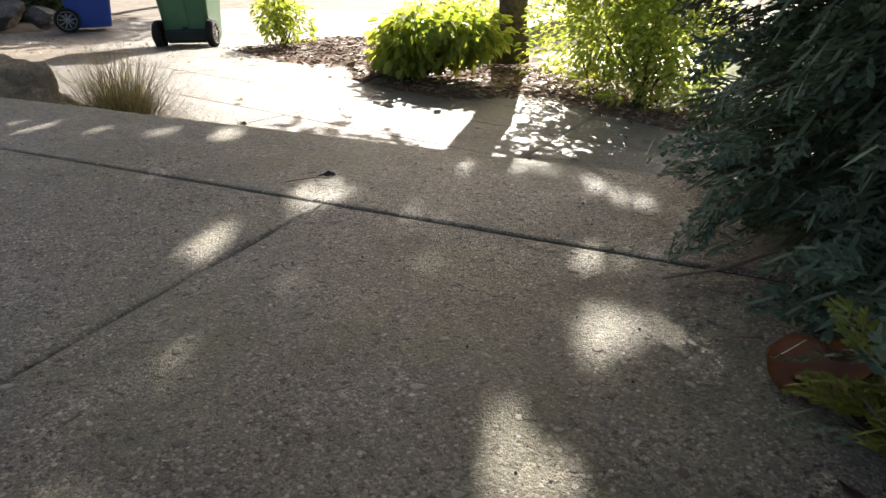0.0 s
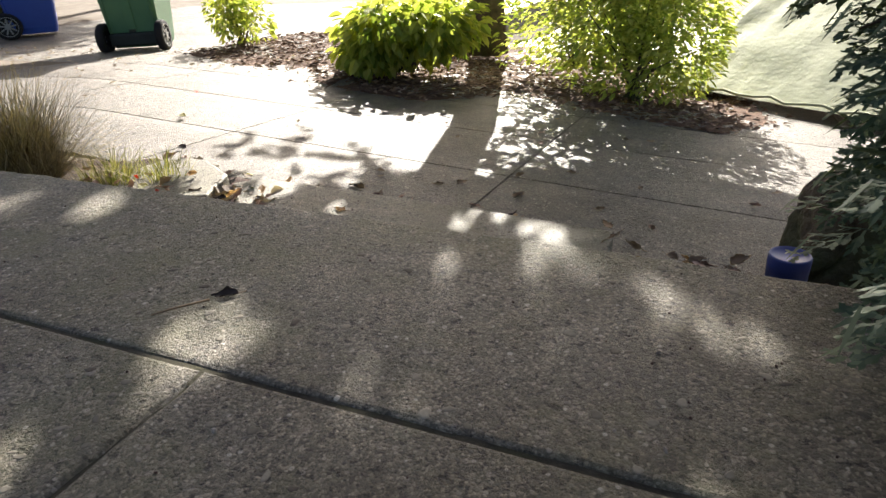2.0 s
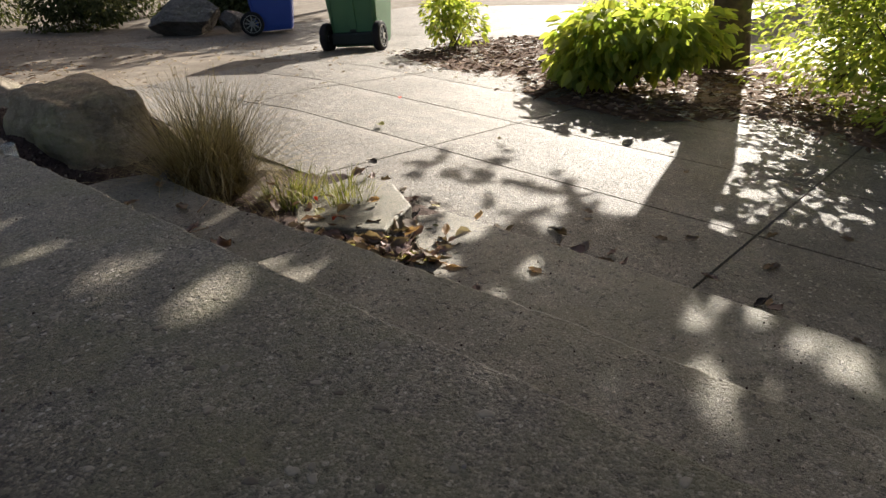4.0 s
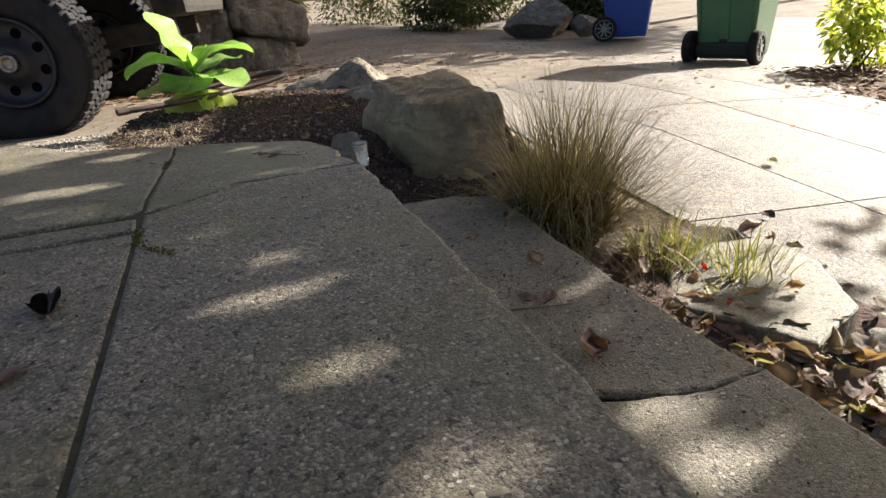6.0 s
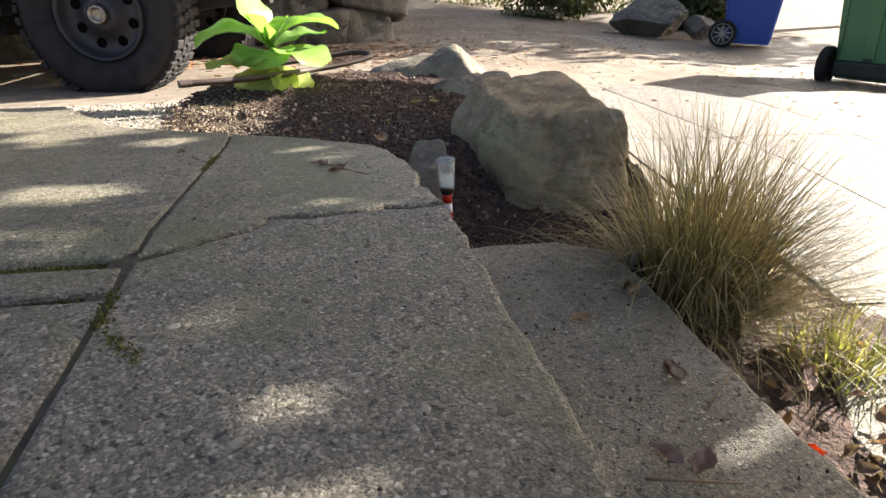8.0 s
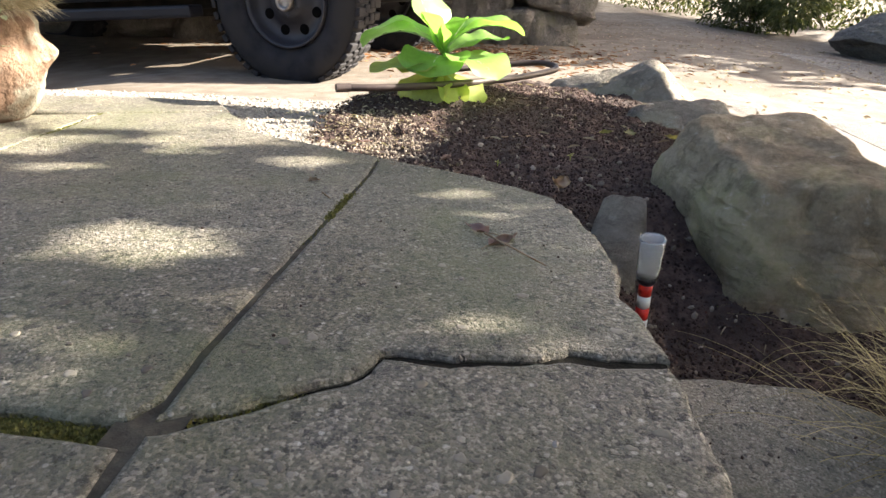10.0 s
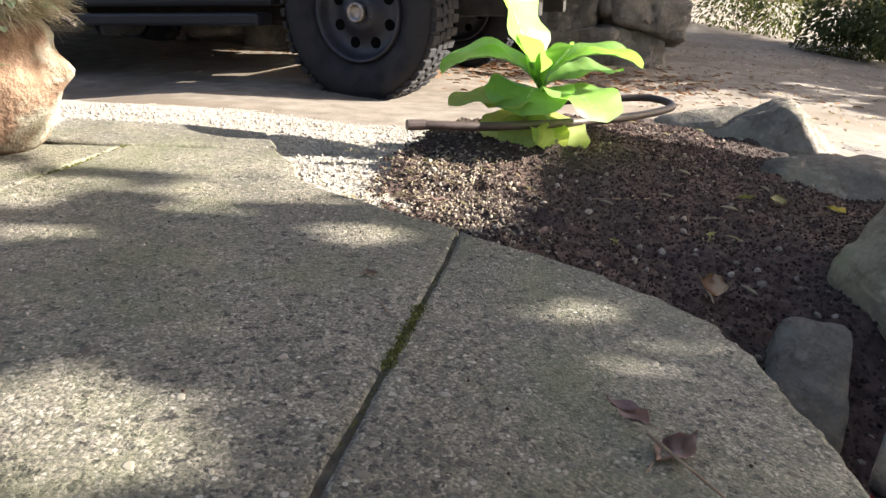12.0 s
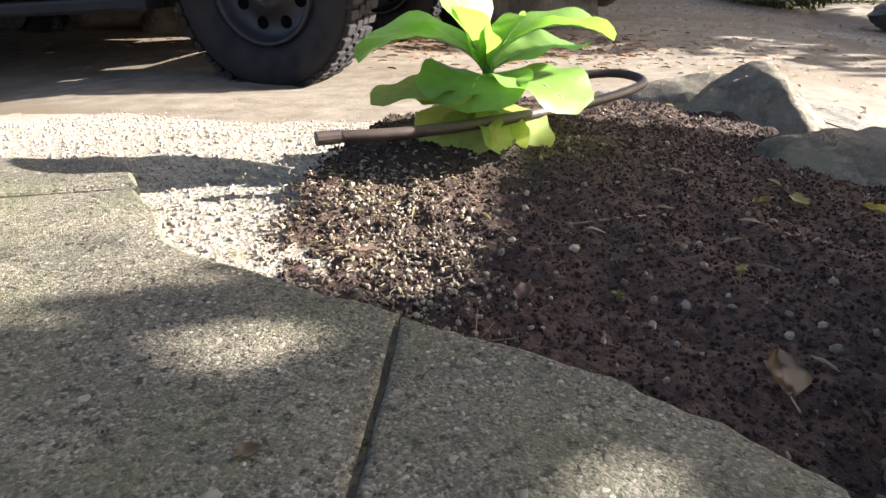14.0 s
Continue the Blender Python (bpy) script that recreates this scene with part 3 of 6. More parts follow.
solid("shrub_bed", sheet("shrub_bed", steps_of(1.44, 3.2, 0.04), steps_of(0.9, 3.4, 0.04), lambda x, y: 0.006 - 0.05 * max(0.0, min(1.0, (1.54 - x) / 0.08)) - 0.05 * smooth01((y - 2.85) / 0.1) - 0.5 * max(0.0, y - 2.95) + lumps(x, y, 0.08, 0.012), M_SOIL), None, "dark earth under the cedar shrub", "soil", kind="structure")

# ---- planting bed and gravel ----
BED = [(-1.21, 2.63), (-1.17, 2.75), (-1.13, 2.84), (-1.08, 2.90), (-1.0, 2.96), (-0.85, 2.985), (-0.66, 3.0), (-0.67, 3.15), (-0.64, 3.30), (-0.80, 3.42), (-1.05, 3.52), (-1.35, 3.50), (-1.75, 3.38), (-2.15, 3.25), (-2.30, 3.0), (-2.15, 2.72), (-1.90, 2.55), (-1.70, 2.48), (-1.50, 2.46), (-1.36, 2.48), (-1.28, 2.53)]


def inside(x, y, poly):
    hit = False
    for i, (x0, y0) in enumerate(poly):
        x1, y1 = poly[i - 1]
        if (y0 > y) != (y1 > y) and x < (x1 - x0) * (y - y0) / (y1 - y0) + x0:
            hit = not hit
    return hit


def bed_z(x, y):
    d = max(0.0, min(1.0, (y - 2.93) / 0.16)) * max(0.0, min(1.0, (x + 1.2) / 0.3))
    mound = 0.045 * math.exp(-((x + 1.75) ** 2 + (y - 2.75) ** 2) / 0.12)
    return -0.092 + mound - 0.11 * d + lumps(x, y, 0.10, 0.012) + lumps(x, y, 0.03, 0.007) + lumps(x, y, 0.012, 0.005)


def clipped_sheet(name, poly, step, height, mat):
    xs = [p[0] for p in poly]
    ys = [p[1] for p in poly]
    gx, gy = steps_of(min(xs), max(xs), step), steps_of(min(ys), max(ys), step)
    ids, verts, faces = {}, [], []

    def vid(i, j):
        if (i, j) not in ids:
            ids[i, j] = len(verts)
            verts.append((gx[i], gy[j], height(gx[i], gy[j])))
        return ids[i, j]
    for j in range(len(gy) - 1):
        for i in range(len(gx) - 1):
            if inside((gx[i] + gx[i + 1]) / 2, (gy[j] + gy[j + 1]) / 2, poly):
                faces.append((vid(i, j), vid(i + 1, j), vid(i + 1, j + 1), vid(i, j + 1)))
    return mesh_of(name, verts, faces, mat, True)


WIDE_BED = [(x + (0.05 if x > -1.3 else -0.04), y + (0.02 if y < 2.6 else 0)) for x, y in BED]
solid("planting_bed", clipped_sheet("planting_bed", WIDE_BED, 0.009, bed_z, M_SOIL), None, "dark crumbly soil bed beside the patio", "soil", kind="structure")
GRAVEL = [(-1.30, 1.2), (-1.48, 1.85), (-1.53, 2.2), (-1.40, 2.33), (-1.28, 2.44), (-1.22, 2.58), (-1.4, 2.62), (-1.7, 2.54), (-2.2, 2.85), (-2.4, 3.3), (-3.4, 3.2), (-4.1, 2.9), (-3.9, 2.25), (-3.45, 2.02), (-3.0, 1.68), (-2.62, 1.22), (-2.35, 0.85), (-2.0, 0.3), (-1.4, 0.4)]


def gravel_z(x, y):
    near = smooth01((x + 2.7) / 1.2)
    return (gz(x, y) - 0.012) * (1 - near) + (-0.088 - 0.05 * max(0, -1.5 - x)) * near + lumps(x, y, 0.06, 0.005)


solid("gravel_strip", clipped_sheet("gravel_strip", GRAVEL, 0.03, gravel_z, M_GRAVEL), None, "pale sunlit gravel and grit", "gravel", kind="structure")


# ground in the truck's shadow, coloured dark to deepen that shade
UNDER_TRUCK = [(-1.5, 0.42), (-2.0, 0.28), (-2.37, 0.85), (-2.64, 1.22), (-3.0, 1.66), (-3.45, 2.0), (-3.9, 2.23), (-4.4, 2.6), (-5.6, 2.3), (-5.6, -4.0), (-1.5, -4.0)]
solid("truck_ground", clipped_sheet("truck_ground", UNDER_TRUCK, 0.06, lambda x, y: gravel_z(x, y) - 0.003, M_TRUCK_SHADE), None, "dirt under the truck, coloured darker for the shade there", "dirt", kind="structure")


def pebble_stuff(name, count, where, size, mat, seed, label, category):
    rng = random.Random(seed)
    verts, faces = [], []
    bm = bmesh.new()
    bmesh.ops.create_icosphere(bm, subdivisions=1, radius=1.0)
    base = [v.co.copy() for v in bm.verts]
    tris = [tuple(v.index for v in f.verts) for f in bm.faces]
    bm.free()
    done = 0
    while done < count:
        x, y, z = where(rng)
        if z is None:
            continue
        done += 1
        s = size * (0.4 + 1.1 * rng.random() ** 2.2)
        q = Euler((rng.uniform(0, 3), rng.uniform(0, 3), rng.uniform(0, 6))).to_matrix()
        sc = Vector((1, rng.uniform(0.6, 0.95), rng.uniform(0.45, 0.8)))
        o = len(verts)
        verts += [q @ Vector((v.x * sc.x, v.y * sc.y, v.z * sc.z)) * s * rng.uniform(0.85, 1.1) + Vector((x, y, z + s * 0.25)) for v in base]
        faces += [(o + a, o + b, o + c) for a, b, c in tris]
    return solid(name, mesh_of(name, verts, faces, mat, False), None, label, category, kind="stuff")


for x0, x1, y0, y1, deep in ((-1.185, 1.36, YJ - 0.02, YJ + 0.02, 0.0024), (XC - 0.02, XC + 0.02, 1.05, YJ, 0.004), (-0.45, -0.325, 1.0, YJ, 0.008), (-1.50, XC, 2.045, 2.075, 0.005), (-1.44, -1.355, 1.95, 2.22, 0.006)):
    solid("joint_fill", sheet("joint_fill", steps_of(x0, x1, 0.02), steps_of(y0, y1, 0.02), lambda x, y: patio_z(x, y) - deep + lumps(x, y, 0.02, 0.001), M_MOSS if deep == 0.008 else M_JOINT), patio)
# shallow fills painted near-black for the shade of deep, narrow cracks
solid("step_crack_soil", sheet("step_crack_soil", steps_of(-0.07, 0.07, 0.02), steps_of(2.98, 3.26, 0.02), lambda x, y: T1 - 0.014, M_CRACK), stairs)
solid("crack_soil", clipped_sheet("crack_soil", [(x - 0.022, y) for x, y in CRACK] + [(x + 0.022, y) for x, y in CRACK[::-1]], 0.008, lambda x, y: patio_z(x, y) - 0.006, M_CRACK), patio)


def in_bed(rng):
    x, y = rng.uniform(-2.3, -0.64), rng.uniform(2.36, 3.5)
    return (x, y, bed_z(x, y)) if inside(x, y, BED) else (0, 0, None)


def in_grit(rng):
    x, y = rng.uniform(-2.9, -1.1), rng.uniform(1.6, 3.0)
    return (x, y, max(gravel_z(x, y), -9)) if inside(x, y, GRAVEL) and rng.random() < 1.1 + (x + 1.1) * 0.5 else (0, 0, None)


M_SOILBIT = mat_leaf("soil_crumb", (0.026, 0.016, 0.013), (0.095, 0.060, 0.047), 0.0, 0.95, 0.2, 0.3, 80)
M_STRAW = mat_leaf("dry_bits", (0.24, 0.19, 0.14), (0.56, 0.50, 0.40), 0.2, 0.8, 0.3)
M_TANSTONE = mat_leaf("tan_stone", (0.10, 0.075, 0.055), (0.42, 0.345, 0.265), 0.0, 0.9, 0.25, 0.3, 60)
pebble_stuff("soil_crumbs", 34000, in_bed, 0.0027, M_SOILBIT, 5, "dark soil crumbs and compost bits", "soil")
pebble_stuff("pebbles", 900, in_bed, 0.0046, M_TANSTONE, 6, "small pale pebbles scattered on dark soil", "pebbles")

def in_edge(rng):
    t = rng.random()
    x, y = -1.22 - 0.36 * t + rng.gauss(0, 0.035), 2.68 - 0.15 * t + rng.gauss(0, 0.05) + 0.05 * t
    return (x, y, max(bed_z(x, y), gravel_z(x, y)) + 0.001) if inside(x, y, BED) or inside(x, y, GRAVEL) else (0, 0, None)


pebble_stuff("edge_grit", 1500, in_edge, 0.0027, M_TANSTONE, 8, "tan grit and crumbs along the slab edge", "gravel")
pebble_stuff("grit", 9000, in_grit, 0.0036, M_GRIT, 7, "pale grit and gravel stones", "gravel")

# ---- stones ----
def stone(place, size, turn, seed, mat, label, cuts=4, amp=0.2, tilt=(0, 0)):
    ob = solid("boulder", rock_mesh("boulder", size, seed, mat, cuts, amp=amp), None, label, "rock")
    ob.matrix_world = pose(*place, tilt[0], tilt[1], turn)
    return ob


def hewn(place, planes, mat, label, seed, turn=0.0, **more):
    ob = solid("boulder", hewn_mesh("boulder", planes, mat, seed, **more), None, label, "rock")
    ob.matrix_world = pose(*place, 0, 0, turn)
    return ob


hewn((-1.14, 3.320, -0.148), [((0.91, -0.06, 0.30), 0.176), ((0.06, -0.05, 1), 0.156), ((0.14, -0.98, -0.08), 0.150), ((0.12, 0.99, 0.06), 0.140), ((-0.95, 0.1, 0.3), 0.30), ((-0.55, -0.8, 0.2), 0.24), ((0, 0, -1), 0.19), ((0.1, -0.8, 0.6), 0.176), ((0.1, 0.7, 0.7), 0.188), ((0.80, -0.6, 0.1), 0.198), ((0.72, 0.68, 0.15), 0.205)],
     M_ROCK, "large squarish brown sandstone boulder with green lichen", 3, power=30, amps=(0.012, 0.009, 0.0035), sub=6)
hewn((-2.22, 3.33, -0.13), [((0.72, -0.45, 0.50), 0.11), ((0.15, -0.34, 0.9), 0.115), ((0.2, 0.66, 0.72), 0.12), ((0.1, -1, 0.1), 0.34), ((0, 1, 0), 0.26), ((-0.8, 0.1, 0.5), 0.15), ((0, 0, -1), 0.12)],
     M_ROCK_GREY, "grey wedge-shaped garden stone at the soil bed", 8, power=10, amps=(0.022, 0.010, 0.004))
hewn((-1.80, 3.33, -0.095), [((0.62, -0.1, 0.75), 0.052), ((0.05, -0.15, 1), 0.048), ((0.1, -1, 0.25), 0.125), ((0.1, 1, 0.3), 0.115), ((-1, 0, 0.3), 0.09), ((0, 0, -1), 0.06)],
     M_ROCK_GREY, "small flat grey stone lying against another", 12, power=6, amps=(0.016, 0.007, 0.003))
hewn((-1.02, 3.035, -0.158), [((0.7, 0.35, 0.60), 0.052), ((0.45, -0.1, 0.9), 0.055), ((0.95, 0.1, 0.25), 0.09), ((-0.95, 0, 0.3), 0.11), ((0.1, 1, 0.1), 0.040), ((0, -1, 0.1), 0.042), ((0, 0, -1), 0.06)],
     M_ROCK_GREY, "narrow grey stone wedged beside the patio slab", 15, -12, power=8, amps=(0.012, 0.007, 0.003))
stone((-7.4, 6.9, -0.20), (0.60, 0.42, 0.28), 20, 21, M_WALLSTONE, "dark mossy boulder lying beside the driveway", 4, 0.15)
stone((-6.75, 7.22, -0.27), (0.25, 0.2, 0.14), 70, 23, M_WALLSTONE, "smaller brown boulder beside dry grass", 4, 0.15)

# ---- striped marker with a clear tube ----
mk = thing("marker_stake", (-0.90, 3.056, -0.182), "red and white striped stake with a clear plastic cup on top", "marker")
lean = pose(0, 0, 0, 4, 5, 0)
for k in range(4):
    part("band", lathe([(0.0085, k * 0.018), (0.0085, k * 0.018 + 0.018)], 20, lean), M_RED if k % 2 else M_WHITE, mk, "red band" if k % 2 else "white band", True)
part("collar", lathe([(0.0095, 0.071), (0.0125, 0.075), (0.0125, 0.083), (0.0095, 0.085)], 20, lean), M_BLACKPL, mk, "dark collar", True)
part("cup", lathe([(0.0135, 0.08), (0.0155, 0.132), (0.0165, 0.134), (0.0155, 0.136), (0.0145, 0.133), (0.012, 0.084)], 28, lean, True), M_CLEAR, mk, "clear frosted plastic cup", True)

# ---- broad-leaved plant in the bed ----
def broad_leaf(length, half, lift, bend, cup, wave, seed):
    """A paddle leaf that starts along +y at the angle lift and bends down along its length."""
    bm = bmesh.new()
    nu, nv = 10, 18
    rows = []
    y = z = 0.0
    for j in range(nv + 1):
        v = j / nv
        a = radians(lift) - bend * 1.5 * v
        if j:
            y, z = y + length / nv * math.cos(a), z + length / nv * math.sin(a)
        w = half * max(0.02, (0.18 + 0.82 * smooth01(v / 0.5)) * math.sqrt(max(0.0, 1 - max(0.0, (v - 0.6) / 0.4) ** 2.8)))
        row = []
        for i in range(nu + 1):
            u = i / nu * 2 - 1
            h = abs(u) ** 1.3 * w * cup + wave * w * math.sin(v * 17 + u * 2.5 + seed) * u * u - 0.05 * w * math.cos(v * 40 - abs(u) * 5) * (1 - abs(u)) * 0.4
            row.append(bm.verts.new((u * w, y - h * math.sin(a), z + h * math.cos(a))))
        rows.append(row)
    for a, b in zip(rows, rows[1:]):
        for i in range(nu):
            bm.faces.new((a[i], a[i + 1], b[i + 1], b[i]))
    return bm


plant = thing("broadleaf_plant", (-1.75, 2.72, -0.05), "bright green broad-leaved rosette plant with yellowing lower leaves", "plant")
# turn (0: along +y, 90: along -x), lift, length, half width, bend, cup, old, root height
for turn, lift, ln, wd, bend, cup, old, h in ((168, 66, 0.25, 0.080, 0.08, 0.16, 0, 0.09), (184, 54, 0.24, 0.056, 1.15, 0.30, 0, 0.10), (4, 60, 0.23, 0.040, 1.05, 0.30, 0, 0.11), (22, 36, 0.175, 0.056, 0.50, 0.12, 0, 0.10), (326, 30, 0.185, 0.062, 0.85, 0.12, 0, 0.085),
                                              (256, 34, 0.135, 0.056, 1.10, 0.20, 0, 0.09), (204, 6, 0.20, 0.044, 0.25, 0.12, 1, 0.075), (234, -6, 0.135, 0.052, 0.70, 0.10, 1, 0.055), (270, -8, 0.130, 0.046, 0.70, 0.10, 1, 0.05), (310, -6, 0.140, 0.046, 0.60, 0.10, 1, 0.055),
                                              (110, 14, 0.16, 0.05, 0.5, 0.12, 0, 0.07), (205, 66, 0.13, 0.042, 0.3, 0.30, 0, 0.10), (335, 70, 0.11, 0.032, 0.3, 0.4, 0, 0.10), (220, 14, 0.13, 0.045, 0.4, 0.12, 1, 0.07)):
    lb = broad_leaf(ln * 0.94, wd * 1.5, lift, bend, cup, 0.07, turn)
    lb.transform(pose(0, 0, h, 0, 0, turn))
    leaf = part("leaf", lb, M_TOBACCO_Y if old else M_TOBACCO, plant, "yellowing lower leaf" if old else "", True)
    line, yy, zz = [], 0.0, 0.0
    for j in range(19):
        a = radians(lift) - bend * 1.5 * j / 18
        if j:
            yy, zz = yy + ln * 0.94 / 18 * math.cos(a), zz + ln * 0.94 / 18 * math.sin(a)
        line.append((0, yy, zz - 0.001))
    rib = tube(line[:-2], 0.0030, 6, 0.25)
    rib.transform(pose(0, 0, h, 0, 0, turn))
    part("midrib", rib, M_RIB, leaf, "pale midrib", True)
part("stem", tube([(0, 0, -0.03), (0.004, 0.0, 0.05), (0.0, 0.003, 0.115)], 0.014, 10, 0.6), M_TOBACCO, plant, "", True)

# ---- curved hose piece around the plant ----
hose = thing("hose_loop", (-1.76, 2.755, -0.022), "short brown hose bent in an open loop around the plant", "hose")
arc = [(0.205, -0.235, 0.012), (0.16, -0.13, 0.012), (0.06, 0.0, 0.012), (-0.06, 0.14, 0.016), (-0.17, 0.235, 0.022), (-0.225, 0.262, 0.026), (-0.262, 0.245, 0.03), (-0.275, 0.20, 0.03), (-0.255, 0.12, 0.022), (-0.22, 0.02, 0.012), (-0.17, -0.09, 0.004)]
fine = []
for i in range(len(arc) - 1):
    p0, p1, p2, p3 = (Vector(arc[max(0, min(len(arc) - 1, i + k))]) for k in (-1, 0, 1, 2))
    for k in range(5):
        t = k / 5
        fine.append(0.5 * (2 * p1 + (p2 - p0) * t + (2 * p0 - 5 * p1 + 4 * p2 - p3) * t * t + (3 * p1 - p0 - 3 * p2 + p3) * t ** 3))
part("pipe", tube(fine, 0.0085, 10), M_HOSE, hose, "", True)
part("end_cap", tube([Vector(arc[0]) + Vector((0.012, -0.02, 0)), Vector(arc[0]) - Vector((0.004, -0.008, 0))], 0.0098, 12), M_HOSE, hose, "dull brown end cap")

# ---- grasses ----
def tuft(name, place, count, length, spread, mat, seed, label, lean=(0, 0), droop=1.6, width=0.0022, base=0.06):
    """Blades that rise, lean out and arch over, each bent by its own amount."""
    rng = random.Random(seed)
    verts, faces = [], []
    for _ in range(count):
        a, r = rng.uniform(0, 2 * math.pi), base * math.sqrt(rng.random())
        p = Vector((r * math.cos(a), r * math.sin(a), -0.01))
        a += rng.gauss(0, 0.7)
        flat = (Vector((math.cos(a), math.sin(a), 0)) + Vector((lean[0], lean[1], 0)) * 3 * rng.random()).normalized()
        th = spread * (0.02 + 0.9 * rng.random() ** 1.5) * (0.45 + r / base * 0.75)
        bend = droop * rng.random() ** 1.25 * rng.uniform(0.25, 1.3)
        ln = length * rng.uniform(0.35, 1.0)
        side = flat.cross(Vector((0, 0, 1)))
        kink, n, o = rng.gauss(0, 0.35), 10, len(verts)
        for k in range(n + 1):
            t = k / n
            w = width * (1 - t * 0.85) * (0.7 + 0.3 * math.sin(t * 3))
            verts += [p - side * w, p + side * w]
            ang = min(th + bend * t ** 2.0, 2.7)
            p = p + (flat * math.sin(ang) + Vector((0, 0, math.cos(ang))) + side * kink * t) * (ln / n)
        for k in range(n):
            faces.append((o + 2 * k, o + 2 * k + 1, o + 2 * k + 3, o + 2 * k + 2))
    g = thing(name, place, label, "grass")
    solid("blade_clump", mesh_of("blade_clump", verts, faces, mat), g)
    return g


tuft("grass_tuft", (-0.66, 3.42, -0.245), 2300, 0.36, 1.25, M_BLADE, 31, "dry brown ornamental grass tuft beside the steps", (0.06, 0.10), 4.2, 0.0016, 0.085)
tuft("grass_tuft", (-0.53, 3.58, -0.31), 300, 0.15, 1.5, M_BLADE_G, 32, "small green and yellow grass clump among fallen leaves", (0.05, 0.05), 1.8, 0.0026, 0.08)
tuft("grass_tuft", (-0.40, 3.66, -0.30), 190, 0.12, 1.6, M_BLADE_G, 33, "small green and yellow grass clump among fallen leaves", (0.05, 0.05), 1.8, 0.0024, 0.07)

# ---- wheeled bins ----
def wheeled_bin(place, turn, mat, colour, size=1.0):
    b = thing("wheeled_bin", place, f"{colour} plastic wheeled rubbish bin standing on the driveway", "bin", "bins on the driveway", turn)
    prof = []
    for z, w, d in ((0.04, 0.215, 0.20), (0.10, 0.225, 0.215), (0.50, 0.25, 0.26), (0.92, 0.275, 0.305), (0.94, 0.30, 0.33), (0.98, 0.30, 0.33)):
        ring = []
        for sx, sy in ((-1, -1), (1, -1), (1, 1), (-1, 1)):
            for k in range(4):
                a = math.atan2(sy, sx) + (k - 1.5) * 0.35
                ring.append((sx * (w - 0.035) + 0.035 * math.cos(a), sy * (d - 0.035) + 0.035 * math.sin(a), z))
        prof.append(ring)
    bm = bmesh.new()
    rings = [[bm.verts.new(p) for p in r] for r in prof]
    n = len(rings[0])
    for a, c in zip(rings, rings[1:]):
        for i in range(n):
            bm.faces.new((a[i], a[(i + 1) % n], c[(i + 1) % n], c[i]))
    bm.faces.new(rings[0])
    bm.faces.new(rings[-1])
    body = part("body", bm, mat, b)
    # ribs and grip on the wheel side (-y)
    for x0, x1, z0, z1 in ((-0.045, 0.035, 0.15, 0.90), (-0.205, -0.195, 0.13, 0.9), (0.195, 0.205, 0.13, 0.9)):
        rb = bm_box(x0, x1, -0.012, 0.02, z0, z1, 0.005)
        for v in rb.verts:
            v.co.y += -(0.205 + (v.co.z - 0.04) * 0.118)
        part("rib", rb, mat, body)
    part("socket", bm_box(-0.038, 0.028, -0.236, -0.20, 0.17, 0.25, 0.004), M_DARKPL, body, "dark recessed socket")
    part("axle_cover", bm_box(-0.215, 0.215, -0.275, -0.17, 0.06, 0.175, 0.02), M_DARKPL, b, "dark axle housing")
    part("lid", bm_box(-0.305, 0.305, -0.345, 0.345, 0.98, 1.05, 0.025, 3), mat, b)
    part("handle", tube([(-0.24, -0.40, 0.97), (0.24, -0.40, 0.97)], 0.016, 10), mat, b, "", True)
    for sx in (-1, 1):
        w = part("wheel", lathe([(0.07, -0.03), (0.125, -0.034), (0.135, -0.02), (0.135, 0.02), (0.125, 0.034), (0.07, 0.03)], 28, pose(sx * 0.262, -0.245, 0.135, 0, 90, 0), True), M_RUBBER, b, "black tyre", True)
        hub = [lathe([(0.094, -0.012), (0.10, -0.012), (0.10, 0.012), (0.094, 0.012)], 24, pose(sx * 0.286, -0.245, 0.135, 0, 90, 0), True), lathe([(0.03, -0.015), (0.03, 0.015)], 16, pose(sx * 0.286, -0.245, 0.135, 0, 90, 0))]
        for k in range(9):
            hub.append(bm_box(-0.007, 0.007, -0.007, 0.007, 0.02, 0.098))
            hub[-1].transform(pose(sx * 0.286, -0.245, 0.135, 40 * k, 0, 0))
        solid("spokes", from_bm("spokes", bm_join(*hub), M_GREYPL), w, "grey spoked wheel centre")
    b.scale = (size,) * 3
    return b


wheeled_bin((-3.55, 6.52, gz(-3.55, 6.52)), 28, M_GREEN, "green", 0.90)
wheeled_bin((-6.05, 7.32, gz(-6.05, 7.32)), -38, M_BLUE, "blue")

# ---- pickup truck ----
truck = thing("pickup_truck", (-3.53, 1.86, -0.325), "dark off-road truck with chunky muddy tyre parked on gravel", "truck", turn=0)
truck.matrix_world = pose(-3.50, 1.87, -0.355, 0, 0, -8) @ pose(0, 0, 0, 5.2, 0, 0)
# its side faces +x, its nose +y; the near front wheel stands at the origin


